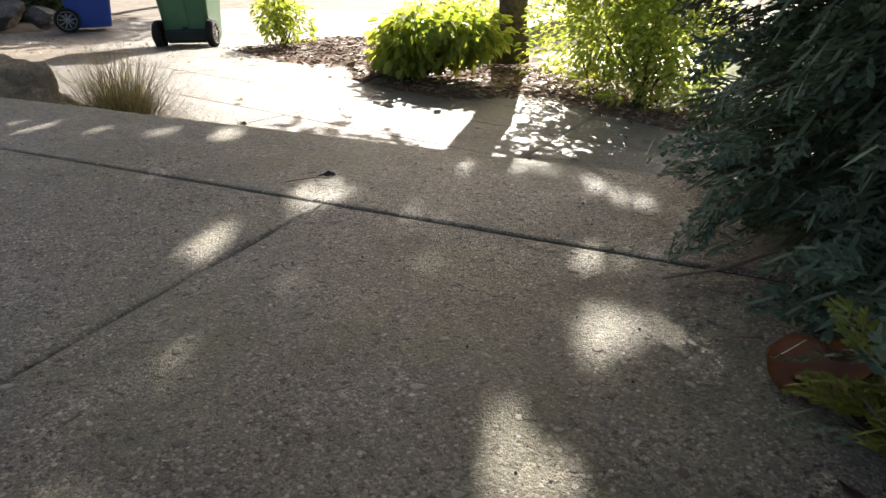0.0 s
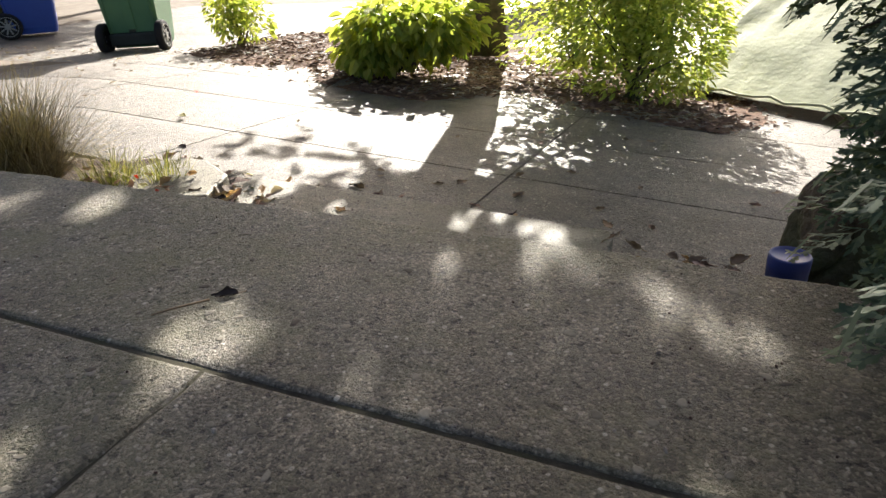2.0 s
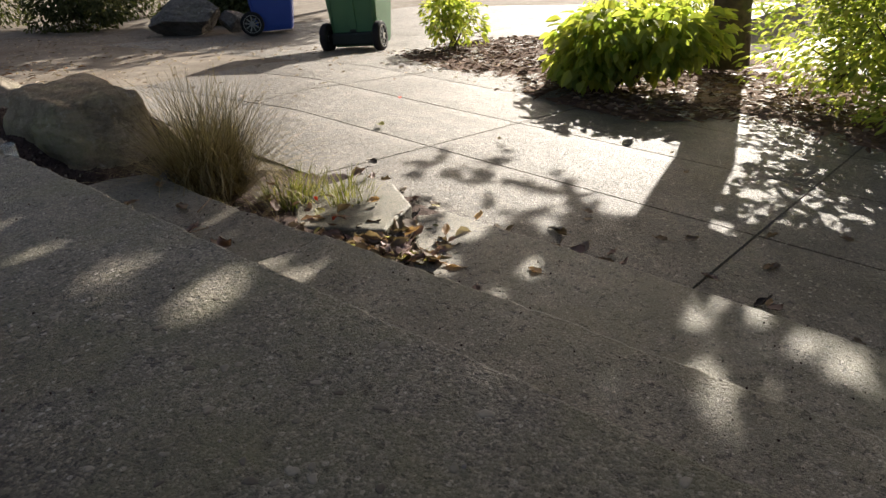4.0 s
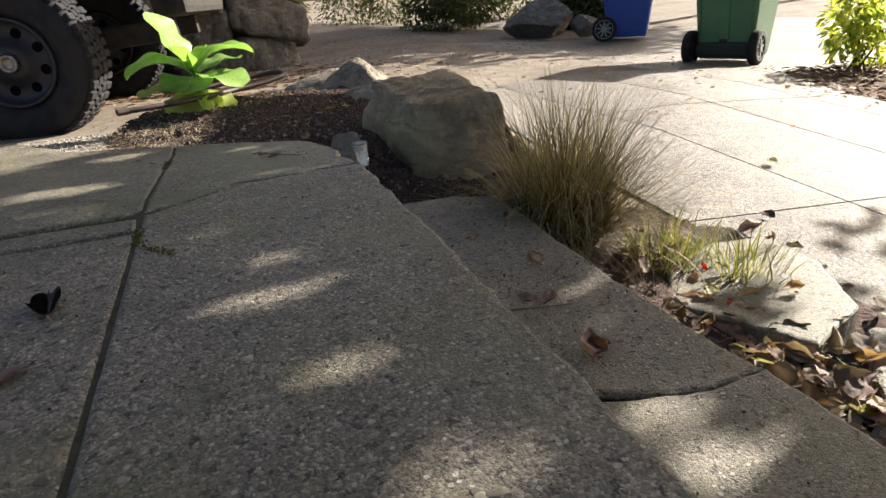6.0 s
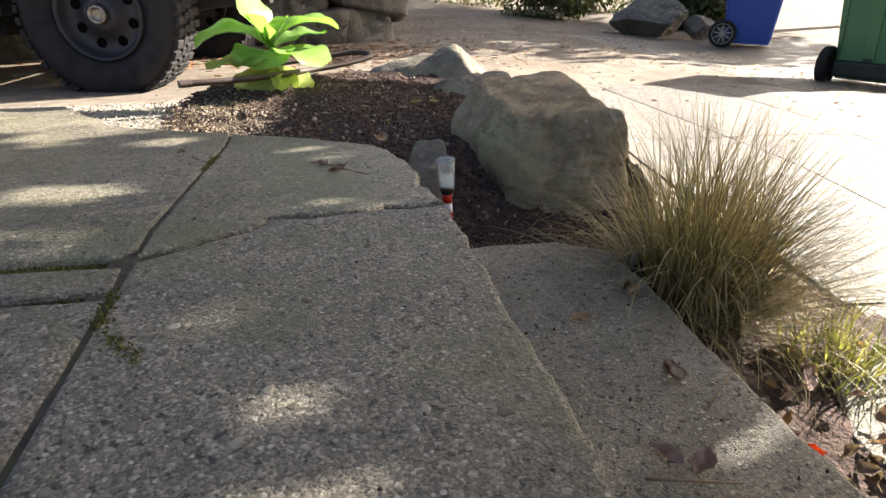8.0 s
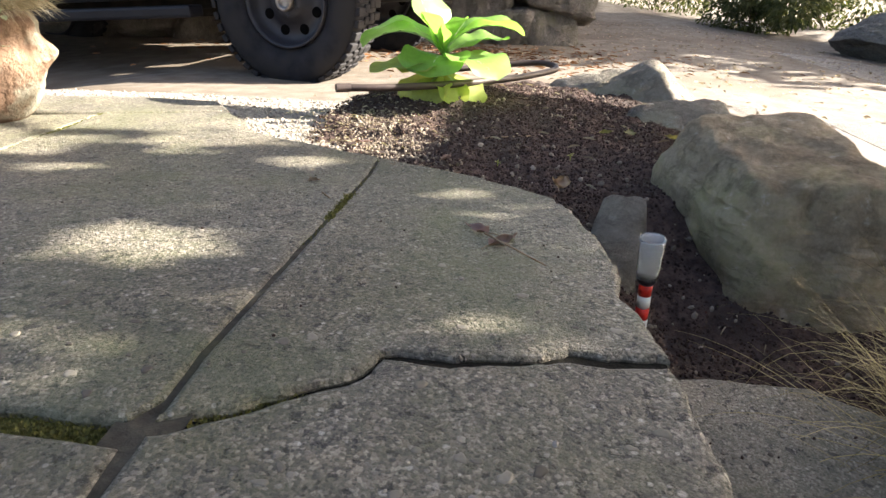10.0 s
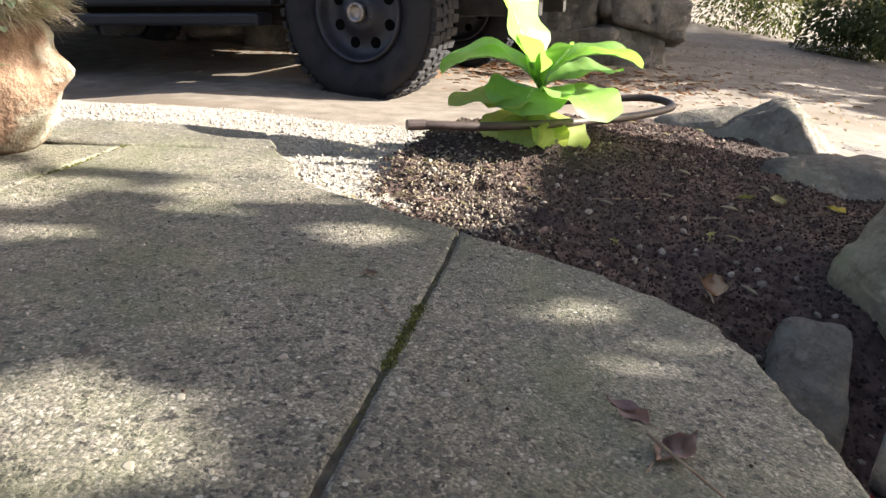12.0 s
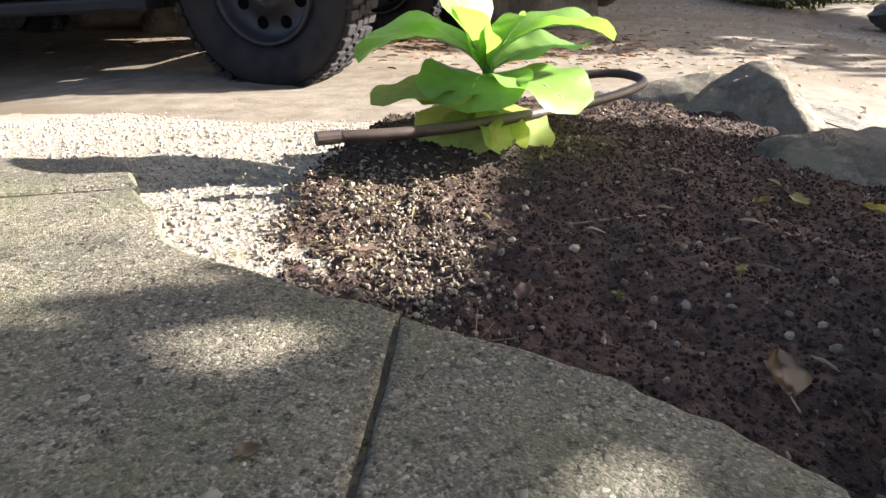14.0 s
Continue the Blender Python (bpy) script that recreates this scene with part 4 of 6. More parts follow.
def truck_wheel(x, y, steer=0):
    m = pose(x, y, 0.41, 0, 0, steer) @ pose(0, 0, 0, 0, 90, 0)
    w = part("wheel", lathe([(0.225, 0.085), (0.245, 0.10), (0.27, 0.118), (0.33, 0.128), (0.375, 0.118), (0.398, 0.10), (0.403, 0.05), (0.403, -0.05), (0.398, -0.10), (0.375, -0.118), (0.33, -0.128), (0.27, -0.118), (0.225, -0.10), (0.22, 0.0)], 64, m, True), M_RUBBER, truck, "black all-terrain tyre", True)
    blocks = []
    for k in range(44):
        for row, (z0, z1, sh) in enumerate(((0.055, 0.122, 0), (-0.05, -0.003, 0.5), (0.003, 0.05, 0.25), (-0.122, -0.055, 0.5))):
            bb = bm_box(0.392 if row in (0, 3) else 0.398, 0.414, -0.019, 0.019, z0, z1, 0.003, 1)
            bb.transform(m @ pose(0, 0, 0, 0, 0, (k + sh) * 360 / 44))
            blocks.append(bb)
    solid("tread", from_bm("tread", bm_join(*blocks), M_RUBBER), w, "worn tread lugs dusted with dried mud")
    rim = lathe([(0.222, 0.105), (0.212, 0.108), (0.205, 0.085), (0.195, 0.05), (0.178, 0.036), (0.115, 0.036), (0.108, 0.056), (0.085, 0.06), (0.082, 0.085), (0.03, 0.088), (0.03, -0.06), (0.222, -0.06)], 48, m, True)
    rm = solid("rim", from_bm("rim", rim, M_RIM, True), w, "dull black steel rim with round holes")
    for k in range(8):
        a = 2 * math.pi * (k + 0.5) / 8
        solid("vent_hole", from_bm("vent_hole", lathe([(0.026, 0.030), (0.026, 0.0385)], 20, m @ pose(0.146 * math.cos(a), 0.146 * math.sin(a), 0)), M_HOLE), w, "round dark vent hole")
    solid("hub_cap", from_bm("hub_cap", lathe([(0.046, 0.08), (0.046, 0.112), (0.040, 0.118), (0.030, 0.116), (0.028, 0.100), (0.02, 0.099)], 32, m), M_STEEL, True), w, "bare metal locking hub")
    for k in range(6):
        a = 2 * math.pi * k / 6
        solid("wheel_nut", from_bm("wheel_nut", lathe([(0.011, 0.06), (0.011, 0.083), (0.006, 0.09)], 6, m @ pose(0.064 * math.cos(a), 0.064 * math.sin(a), 0)), M_RIM), w)


truck_wheel(0, 0, -6)
truck_wheel(0.02, -2.75)
truck_wheel(-1.52, 0)
truck_wheel(-1.50, -2.75)
part("running_board", bm_box(0.0, 0.13, -2.25, -0.52, 0.35, 0.41, 0.015), M_BODY, truck, "black side step")
part("sill", bm_box(-0.10, 0.03, -2.25, -0.50, 0.44, 0.60, 0.02), M_BODY, truck)
part("frame_rail", bm_box(-0.42, -0.32, -3.3, 0.75, 0.38, 0.50, 0.01), M_CHASSIS, truck, "rusty dark frame rail")
part("frame_rail", bm_box(-1.2, -1.1, -3.3, 0.75, 0.38, 0.50, 0.01), M_CHASSIS, truck, "rusty dark frame rail")
part("axle", tube([(-0.05, 0, 0.41), (-1.45, 0, 0.41)], 0.05, 12), M_CHASSIS, truck, "dirty axle tube", True)
part("axle", tube([(-0.05, -2.75, 0.41), (-1.45, -2.75, 0.41)], 0.055, 12), M_CHASSIS, truck, "dirty axle tube", True)
part("skid_plate", bm_box(-0.95, -0.5, -1.6, -0.3, 0.33, 0.5, 0.03), M_CHASSIS, truck, "scuffed transmission guard")
part("body", bm_box(-1.66, 0.04, -2.24, -0.52, 0.58, 1.15, 0.05), M_BODY, truck, "dark painted body")
part("cab", bm_box(-1.56, -0.06, -2.2, -0.75, 1.15, 1.75, 0.12), M_BODY, truck, "dark cab")
part("bed_side", bm_box(-1.66, 0.04, -3.6, -2.24, 0.72, 1.15, 0.05), M_BODY, truck, "dark load bed")
part("bonnet", bm_box(-1.62, 0.02, -0.52, 0.75, 0.90, 1.2, 0.08), M_BODY, truck, "dark bonnet")
part("bumper", bm_box(-1.65, 0.03, 0.72, 0.90, 0.50, 0.72, 0.04), M_CHASSIS, truck, "dark bumper")

# ---- stone retaining wall ----
rwall = tagged(new("wall_stones"), "dry-stacked rough grey garden retaining wall", "stone wall", kind="structure")
rng = random.Random(77)


def block_mesh(seed):
    tip = [(Vector(n) + rnd_dir(rng) * 0.22, d * rng.uniform(0.9, 1.08)) for n, d in (((1, 0, 0), 0.36), ((-1, 0, 0), 0.36), ((0, 1, 0), 0.24), ((0, -1, 0), 0.24), ((0, 0, 1), 0.18), ((0, 0, -1), 0.18))]
    tip += [(rnd_dir(rng), rng.uniform(0.29, 0.36)) for _ in range(5)]
    return hewn_mesh("stone", tip, M_WALLSTONE, seed, 22, (0.035, 0.014, 0.006), 4)


STONE_MESH = [block_mesh(40 + k) for k in range(7)]


def wall_run(x0, y0, x1, y1, rows, base):
    length = math.hypot(x1 - x0, y1 - y0)
    ang = math.degrees(math.atan2(y1 - y0, x1 - x0))
    for r in range(rows):
        s = rng.uniform(0, 0.25)
        while s < length:
            t = s / length
            x, y = x0 + (x1 - x0) * t, y0 + (y1 - y0) * t
            ob = solid("stone", rng.choice(STONE_MESH), rwall)
            k = rng.uniform(0.8, 1.2)
            ob.matrix_world = pose(x - 0.06 * r * math.sin(radians(ang)) * 0, y, base + 0.14 + 0.31 * r, rng.uniform(-9, 9), rng.uniform(-10, 10), ang + rng.uniform(-9, 9)) @ Matrix.Diagonal((k, 1.0, rng.uniform(0.95, 1.15), 1))
            s += 0.64 * k


wall_run(-6.1, 3.45, -5.6, 1.2, 4, -0.38)
wall_run(-5.75, 1.3, -5.2, -4.5, 4, -0.40)
solid("bank", sheet("bank", steps_of(-14, -5.95, 0.3), steps_of(-6, 3.3, 0.3), lambda x, y: 0.75 + lumps(x, y, 0.9, 0.08) - 0.35 * max(0, min(1, (x + 6.3) / 0.4)), M_MULCH), None, "earth bank held behind the stone wall", "bank", kind="structure")


# ---- shrubs and trees ----
def shrub(name, place, radii, leaves, length, mat, seed, label, stems=9, width=1.0, droop=0.4, category="bush", inner=0.45, lobes=9):
    rng = random.Random(seed)
    b = thing(name, place, label, category)
    cs = []
    for _ in range(lobes):
        d = rnd_dir(rng)
        cs.append((Vector((d.x * radii[0] * 0.55, d.y * radii[1] * 0.55, radii[2] * (0.66 + 0.52 * d.z))), rng.uniform(0.42, 0.62)))
    spots = []
    while len(spots) < leaves:
        c, k = rng.choice(cs)
        d = rnd_dir(rng)
        r = inner + (1 - inner) * rng.random() ** 0.6
        p = c + Vector((d.x * radii[0] * k, d.y * radii[1] * k, d.z * radii[2] * k * 1.1)) * r
        if p.z < 0.02:
            continue
        out = Vector((d.x, d.y, d.z * 0.4)) + rnd_dir(rng) * 0.55 + Vector((0, 0, -droop))
        spots.append((p, out, (Vector((0, 0, 1)) + rnd_dir(rng) * 0.7).normalized(), length * rng.uniform(0.6, 1.25)))
    solid("foliage", leaf_cloud("foliage", spots, mat, width), b)
    tubes = []
    for _ in range(stems):
        c, k = rng.choice(cs)
        tip = c + rnd_dir(rng) * 0.1
        tubes.append(tube([(rng.uniform(-0.06, 0.06), rng.uniform(-0.06, 0.06), -0.03), tip * 0.4 + Vector((0, 0, 0.05)), tip], 0.009, 5, 0.35))
    solid("stem_cluster", from_bm("stem_cluster", bm_join(*tubes), M_BARK), b, kind="stuff")
    return b


shrub("leafy_bush", (-0.74, 5.98, -0.40), (0.46, 0.44, 0.27), 2400, 0.085, M_BUSH_A, 101, "sunlit yellow-green bush with drooping broad leaves", 12, 1.25, 0.6)
shrub("leafy_bush", (-2.6, 6.65, -0.39), (0.28, 0.28, 0.36), 1200, 0.055, M_BUSH_A, 102, "low yellow-green bush at the edge of the mulch bed", 9, 1.1, 0.3)
shrub("leafy_bush", (-1.5, 8.0, -0.40), (0.7, 0.4, 0.36), 1900, 0.05, M_BUSH_B, 106, "low light green shrub behind the bed", 9)
bush_tall = shrub("leafy_bush", (0.12, 6.75, -0.50), (0.70, 0.56, 0.78), 6600, 0.050, M_BUSH_B, 103, "dense bright green bush with small leaves", 16, 0.95, 0.1, inner=0.75, lobes=14)
shrub("leafy_bush", (0.62, 6.14, -0.56), (0.46, 0.34, 0.50), 5200, 0.047, M_BUSH_B, 104, "dense bright green bush with small leaves", 14, 0.95, 0.1, inner=0.75, lobes=12)
mulch = [(-2.75, 6.2), (-2.43, 5.92), (-1.86, 5.80), (-1.40, 5.86), (-1.1, 5.48), (-0.39, 5.36), (0.0, 5.90), (0.4, 5.72), (0.8, 5.56), (1.12, 5.48), (1.35, 5.9), (1.0, 7.6), (-0.6, 8.4), (-2.2, 8.0), (-2.9, 7.0)]
solid("mulch_bed", clipped_sheet("mulch_bed", mulch, 0.025, lambda x, y: gz(x, y) - 0.002 + abs(lumps(x, y, 0.07, 0.014)), M_MULCH), None, "reddish bark mulch bed under the bushes", "mulch", kind="structure")

rng = random.Random(211)
spots = []
while len(spots) < 4200:
    x, y = rng.uniform(-2.9, 1.45), rng.uniform(5.2, 7.4)
    jx, jy = x + rng.gauss(0, 0.08), y + rng.gauss(0, 0.08)
    if inside(jx, jy, mulch):
        a = rng.uniform(0, 6.28)
        spots.append((Vector((x, y, gz(x, y) + rng.uniform(0.004, 0.026))), Vector((math.cos(a), math.sin(a), rng.uniform(-0.2, 0.3))), Vector((0, 0, 1)) + rnd_dir(rng) * 0.6, rng.uniform(0.02, 0.06)))
solid("bark_chips", leaf_cloud("bark_chips", spots, mat_leaf("bark_chip", (0.08, 0.045, 0.03), (0.32, 0.21, 0.14), 0.0, 0.9, 0.2), 0.9), None, "loose bark chips and dry leaves on the mulch", "mulch", kind="stuff")

# the tree whose crown shades the patio
tree = thing("tree", (-0.66, 7.2, -0.42), "mature tree with a grey-brown trunk shading the patio", "tree")
trunk = bm_join(tube([(0, 0, -0.1), (0.01, 0, 0.25), (0.03, 0.02, 1.2), (-0.08, 0.05, 2.2), (-0.25, 0.1, 3.2), (-0.5, 0.1, 4.6)], 0.128, 16, 0.5))
for v in trunk.verts:
    f = 1 + 0.25 * max(0, 0.3 - v.co.z) / 0.4
    v.co.x, v.co.y = v.co.x * f + 0.012 * noise.noise(v.co * 9), v.co.y * f
part("trunk", trunk, M_BARK, tree, "", True)
for k, (x, y, z) in enumerate(((1.6, 0.2, 3.4), (-2.1, -0.2, 3.2), (-0.4, 1.4, 4.0), (0.9, -0.6, 4.4), (-1.4, 0.5, 4.6), (2.2, 0.4, 3.0))):
    part("limb", tube([(-0.3, 0.1, 3.3 + 0.15 * k), (x * 0.4 - 0.2, y * 0.4, 3.8 + 0.2 * k), (x, y, z + 1.2)], 0.06, 8, 0.3), M_BARK, tree, "", True)

# bright places on the patio, left open in the crown: x, y and two half-axes
OPEN = [(0.058, 2.825, 0.034, 0.012, 0.018, -0.016), (0.338, 2.893, 0.054, 0.016, 0.030, -0.031), (0.880, 2.892, 0.013, 0.004, 0.014, -0.031), (0.975, 2.942, 0.062, 0.018, 0.010, -0.034), (1.148, 2.852, 0.050, 0.008, 0.008, -0.028), (0.728, 2.675, 0.040, 0.014, 0.024, -0.034), (0.587, 2.395, 0.029, 0.011, 0.023, -0.018),
        (0.703, 2.475, 0.036, 0.014, 0.028, -0.026), (0.692, 2.352, 0.022, 0.010, 0.017, -0.016), (1.208, 2.490, 0.040, 0.016, 0.008, -0.030), (1.282, 2.484, 0.016, 0.007, 0.004, -0.028), (1.135, 2.627, 0.018, 0.006, 0.004, -0.015), (1.190, 2.285, 0.026, 0.012, 0.012, -0.034), (0.870, 2.277, 0.026, 0.011, 0.016, -0.016),
        (0.772, 2.193, 0.015, 0.007, 0.018, -0.012), (0.941, 2.162, 0.025, 0.012, 0.016, -0.014), (-0.720, 2.545, 0.020, 0.098, 0.070, 0.026), (-0.505, 2.560, 0.017, 0.029, 0.023, 0.004), (-0.150, 2.753, 0.014, 0.028, 0.026, -0.001), (-0.085, 2.785, 0.012, 0.070, 0.022, -0.003), (0.202, 2.893, 0.022, 0.046, 0.024, -0.011),
        (-0.583, 2.610, -0.004, 0.046, 0.023, 0.012), (-1.170, 2.386, -0.006, 0.031, 0.027, 0.012), (-0.892, 2.590, -0.003, 0.024, 0.018, 0.006), (-1.185, 2.650, -0.008, 0.055, 0.034, 0.008), (-1.055, 2.895, -0.003, 0.024, 0.018, -0.001), (-1.026, 2.300, -0.004, 0.027, 0.018, 0.010), (-1.258, 2.393, -0.022, 0.044, 0.026, 0.013),
        (-0.919, 2.734, -0.004, 0.015, 0.013, 0.002), (-1.250, 2.534, -0.003, 0.026, 0.018, 0.007), (-1.328, 2.374, -0.003, 0.022, 0.016, 0.007), (-0.75, 2.10, 0.02, 0.07, 0.027, 0.0), (-0.30, 2.15, 0.03, 0.05, 0.03, 0.0),
        (0.027, 3.409, 0.03, 0.05, 0.03, -0.012), (-0.046, 3.413, 0.02, 0.038, 0.028, -0.008), (-0.225, 3.474, 0.02, 0.036, 0.026, -0.006), (-0.349, 3.528, 0.012, 0.024, 0.018, -0.004), (0.646, 3.55, 0.026, 0.012, 0.012, -0.028), (0.454, 4.272, 0.045, 0.02, 0.012, -0.05),
        (0.189, 4.215, 0.05, 0.02, 0.04, -0.08), (-0.179, 4.251, 0.06, 0.03, 0.04, -0.07), (-0.564, 4.17, 0.08, 0.06, 0.06, -0.05), (-0.40, 4.22, 0.05, 0.05, 0.05, -0.03), (-0.65, 4.35, 0.07, 0.04, 0.04, -0.05), (-0.30, 4.02, 0.04, 0.04, 0.04, -0.03), (0.953, 5.169, 0.06, 0.02, 0.02, -0.05), (-0.50, 3.95, 0.06, 0.05, 0.05, -0.04), (-0.12, 4.06, 0.04, 0.04, 0.04, -0.03)]


def lit(x, y):
    for cx, cy, ax, ay, bx, by in OPEN:
        dx, dy, k = x - cx, y - cy, ax * by - ay * bx
        if abs(dx) + abs(dy) < 0.4:
            u, v = (dx * by - dy * bx) / k, (ax * dy - ay * dx) / k
            if u * u + v * v < (0.43 + 0.0095 / math.sqrt(abs(k))) * (1 + 0.7 * noise.noise(Vector((x * 17, y * 17, 5))) + 0.5 * noise.noise(Vector((x * 40, y * 40, 9)))):
                return True
    return False


def shaded(x, y, rng):
    """Whether the crown covers the sun's ray that would meet the patio's level at x, y."""
    if lit(x, y):
        return False
    n = noise.noise(Vector((x * 7, y * 7, 1.3))) + 0.6 * noise.noise(Vector((x * 16, y * 16, 4.1)))
    if x < -1.0 and ((y < 2.35 and x < -1.1 and n > 0.15) or (y < 2.5 and x < -1.2 and n > 0.45)):
        return False
    if y < 2.85 and x < -1.34 - 0.12 * n and y > 1.2:
        return False
    if y < 3.85:
        return n < 1.05
    if y < 4.2 and x > -0.15:
        return n < 0.6
    # the drive lies lower: where the same ray meets it
    xd, yd = x + 0.226, y - 0.718
    if xd > 0.05:
        return yd < 4.25 and n < 1.0
    fine = noise.noise(Vector((x * 17, y * 11, 2.3))) + 0.8 * noise.noise(Vector((x * 38, y * 25, 6.1)))
    if -1.15 < xd and 3.0 < yd < 5.1:
        return fine < 0.02 - 0.6 * smooth01((-0.45 - xd) / 0.6) - 0.8 * smooth01((yd - 4.35) / 0.45)
    return False


def crown(holder, count, shade, seed, length=0.085):
    """Leaves where they shade the given stretch of ground."""
    rng = random.Random(seed)
    spots, tries = [], 0
    while len(spots) < count and tries < count * 12:
        tries += 1
        x0, y0 = rng.uniform(shade[0], shade[1]), rng.uniform(shade[2], shade[3])
        d = rng.uniform(shade[4], shade[5])
        p = Vector((x0, y0, 0)) + SUN_DIR * d
        way = (rnd_dir(rng) + Vector((0, 0, -0.4))).normalized()
        ln = length * rng.uniform(0.7, 1.3)
        up = rnd_dir(rng)
        side = way.cross(up).normalized() * 0.27 * ln
        if not (shaded(x0, y0, rng) and all(shaded(*shadow_spot(p + q), rng) for q in (way * ln, way * ln * 0.5 + side, way * ln * 0.5 - side))):
            continue
        spots.append((p - holder.location, way, up, ln))
    return solid("crown", leaf_cloud("crown", spots, M_TREE, 1.4), holder)


crown(tree, 52000, (-2.0, 2.4, 0.0, 6.5, 4.4, 6.2), 201, 0.064)

# the tall bush's upper leaves, whose shade lies on the drive in front of it
rng = random.Random(207)
spots = []
def bush_gap(x, y):
    """Gaps in the bush, by where their light meets the drive."""
    x, y = x + 0.25, y - 0.78
    n = noise.noise(Vector((x * 26, y * 13, 8.1)))
    if x > 0.42 and y < 4.80 - 0.25 * smooth01((0.75 - x) / 0.2):
        return False
    if x > 1.12 + 0.05 * n and y > 4.86 + 0.1 * n:
        return True
    return n > 0.04 - 0.18 * smooth01((0.38 - x) / 0.22) * smooth01((y - 4.45) / 0.3)


while len(spots) < 19000:
    x0, y0 = rng.uniform(-0.25, 1.2), rng.uniform(4.6, 6.5)
    if x0 < -0.13 + 0.22 * (5.9 - y0) or bush_gap(x0, y0):
        continue
    p = Vector((x0, y0, 0)) + SUN_DIR * ((6.45 + rng.uniform(-0.3, 0.3) - y0) / SUN_DIR.y)
    way = (rnd_dir(rng) + Vector((0, -0.3, -0.2))).normalized()
    ln = 0.047 * rng.uniform(0.6, 1.25)
    if bush_gap(*shadow_spot(p + way * ln)):
        continue
    spots.append((p - bush_tall.location, way, rnd_dir(rng), ln))
solid("upper_foliage", leaf_cloud("upper_foliage", spots, M_BUSH_B, 0.9), bush_tall)

# the tree that shades the far drive and the truck
def far_tree(place, crown_at, radii, leaves, seed, label, height=5.0):
    t = thing("tree", place, label, "tree")
    rng = random.Random(seed)
    part("trunk", tube([(0, 0, -0.1), (0.05, 0, height * 0.3), (0.1, 0.1, height * 0.7), (0.1, 0, height)], 0.2, 12, 0.4), M_BARK, t, "", True)
    spots = []
    lobes = [(Vector(crown_at) + Vector((d.x * radii[0], d.y * radii[1], d.z * radii[2])) * 0.6) for d in (rnd_dir(rng) for _ in range(16))]
    for _ in range(leaves):
        c, d = rng.choice(lobes), rnd_dir(rng) * rng.random() ** 0.5
        spots.append((c + Vector((d.x * radii[0], d.y * radii[1], d.z * radii[2])) * 0.5, rnd_dir(rng), rnd_dir(rng), 0.2 * rng.uniform(0.7, 1.3)))
    solid("crown", leaf_cloud("crown", spots, M_TREE, 1.3), t)
    for k in range(5):
        part("limb", tube([(0.08, 0.05, height * 0.5), tuple(lobes[k] * 0.6 + Vector((0, 0, height * 0.2))), tuple(lobes[k])], 0.05, 6, 0.3), M_BARK, t, "", True)
    return t


far_tree((-9.9, 15.0, -0.3), (0.2, -0.5, 5.2), (3.0, 2.4, 1.6), 9000, 301, "tall garden tree shading the far driveway", 5.5)
far_tree((-12.5, 10.5, -0.3), (0, 0, 3.8), (3.0, 2.0, 2.0), 4500, 302, "tall garden tree shading the far driveway", 5.0)
far_tree((-9.4, 1.6, 0.6), (0.2, 0.6, 3.6), (2.0, 1.4, 1.2), 3000, 303, "garden tree standing on the bank above the wall", 4.5)
for k, (x, y, r, h) in enumerate(((-12, 8.5, 1.5, 0.8), (-10.2, 6.6, 1.1, 0.6), (-9.0, 8.6, 1.0, 0.7), (-14, 6.0, 1.6, 1.0), (-13.0, 3.8, 1.3, 0.9), (-9.2, 3.6, 0.7, 0.6), (-8.3, 8.0, 0.5, 0.35))):
    shrub("far_shrub", (x, y, gz(x, y) - 0.02), (r, r * 0.7, h), 3600, 0.09, M_FAR, 400 + k, "dark green garden shrub along the far drive", 6)

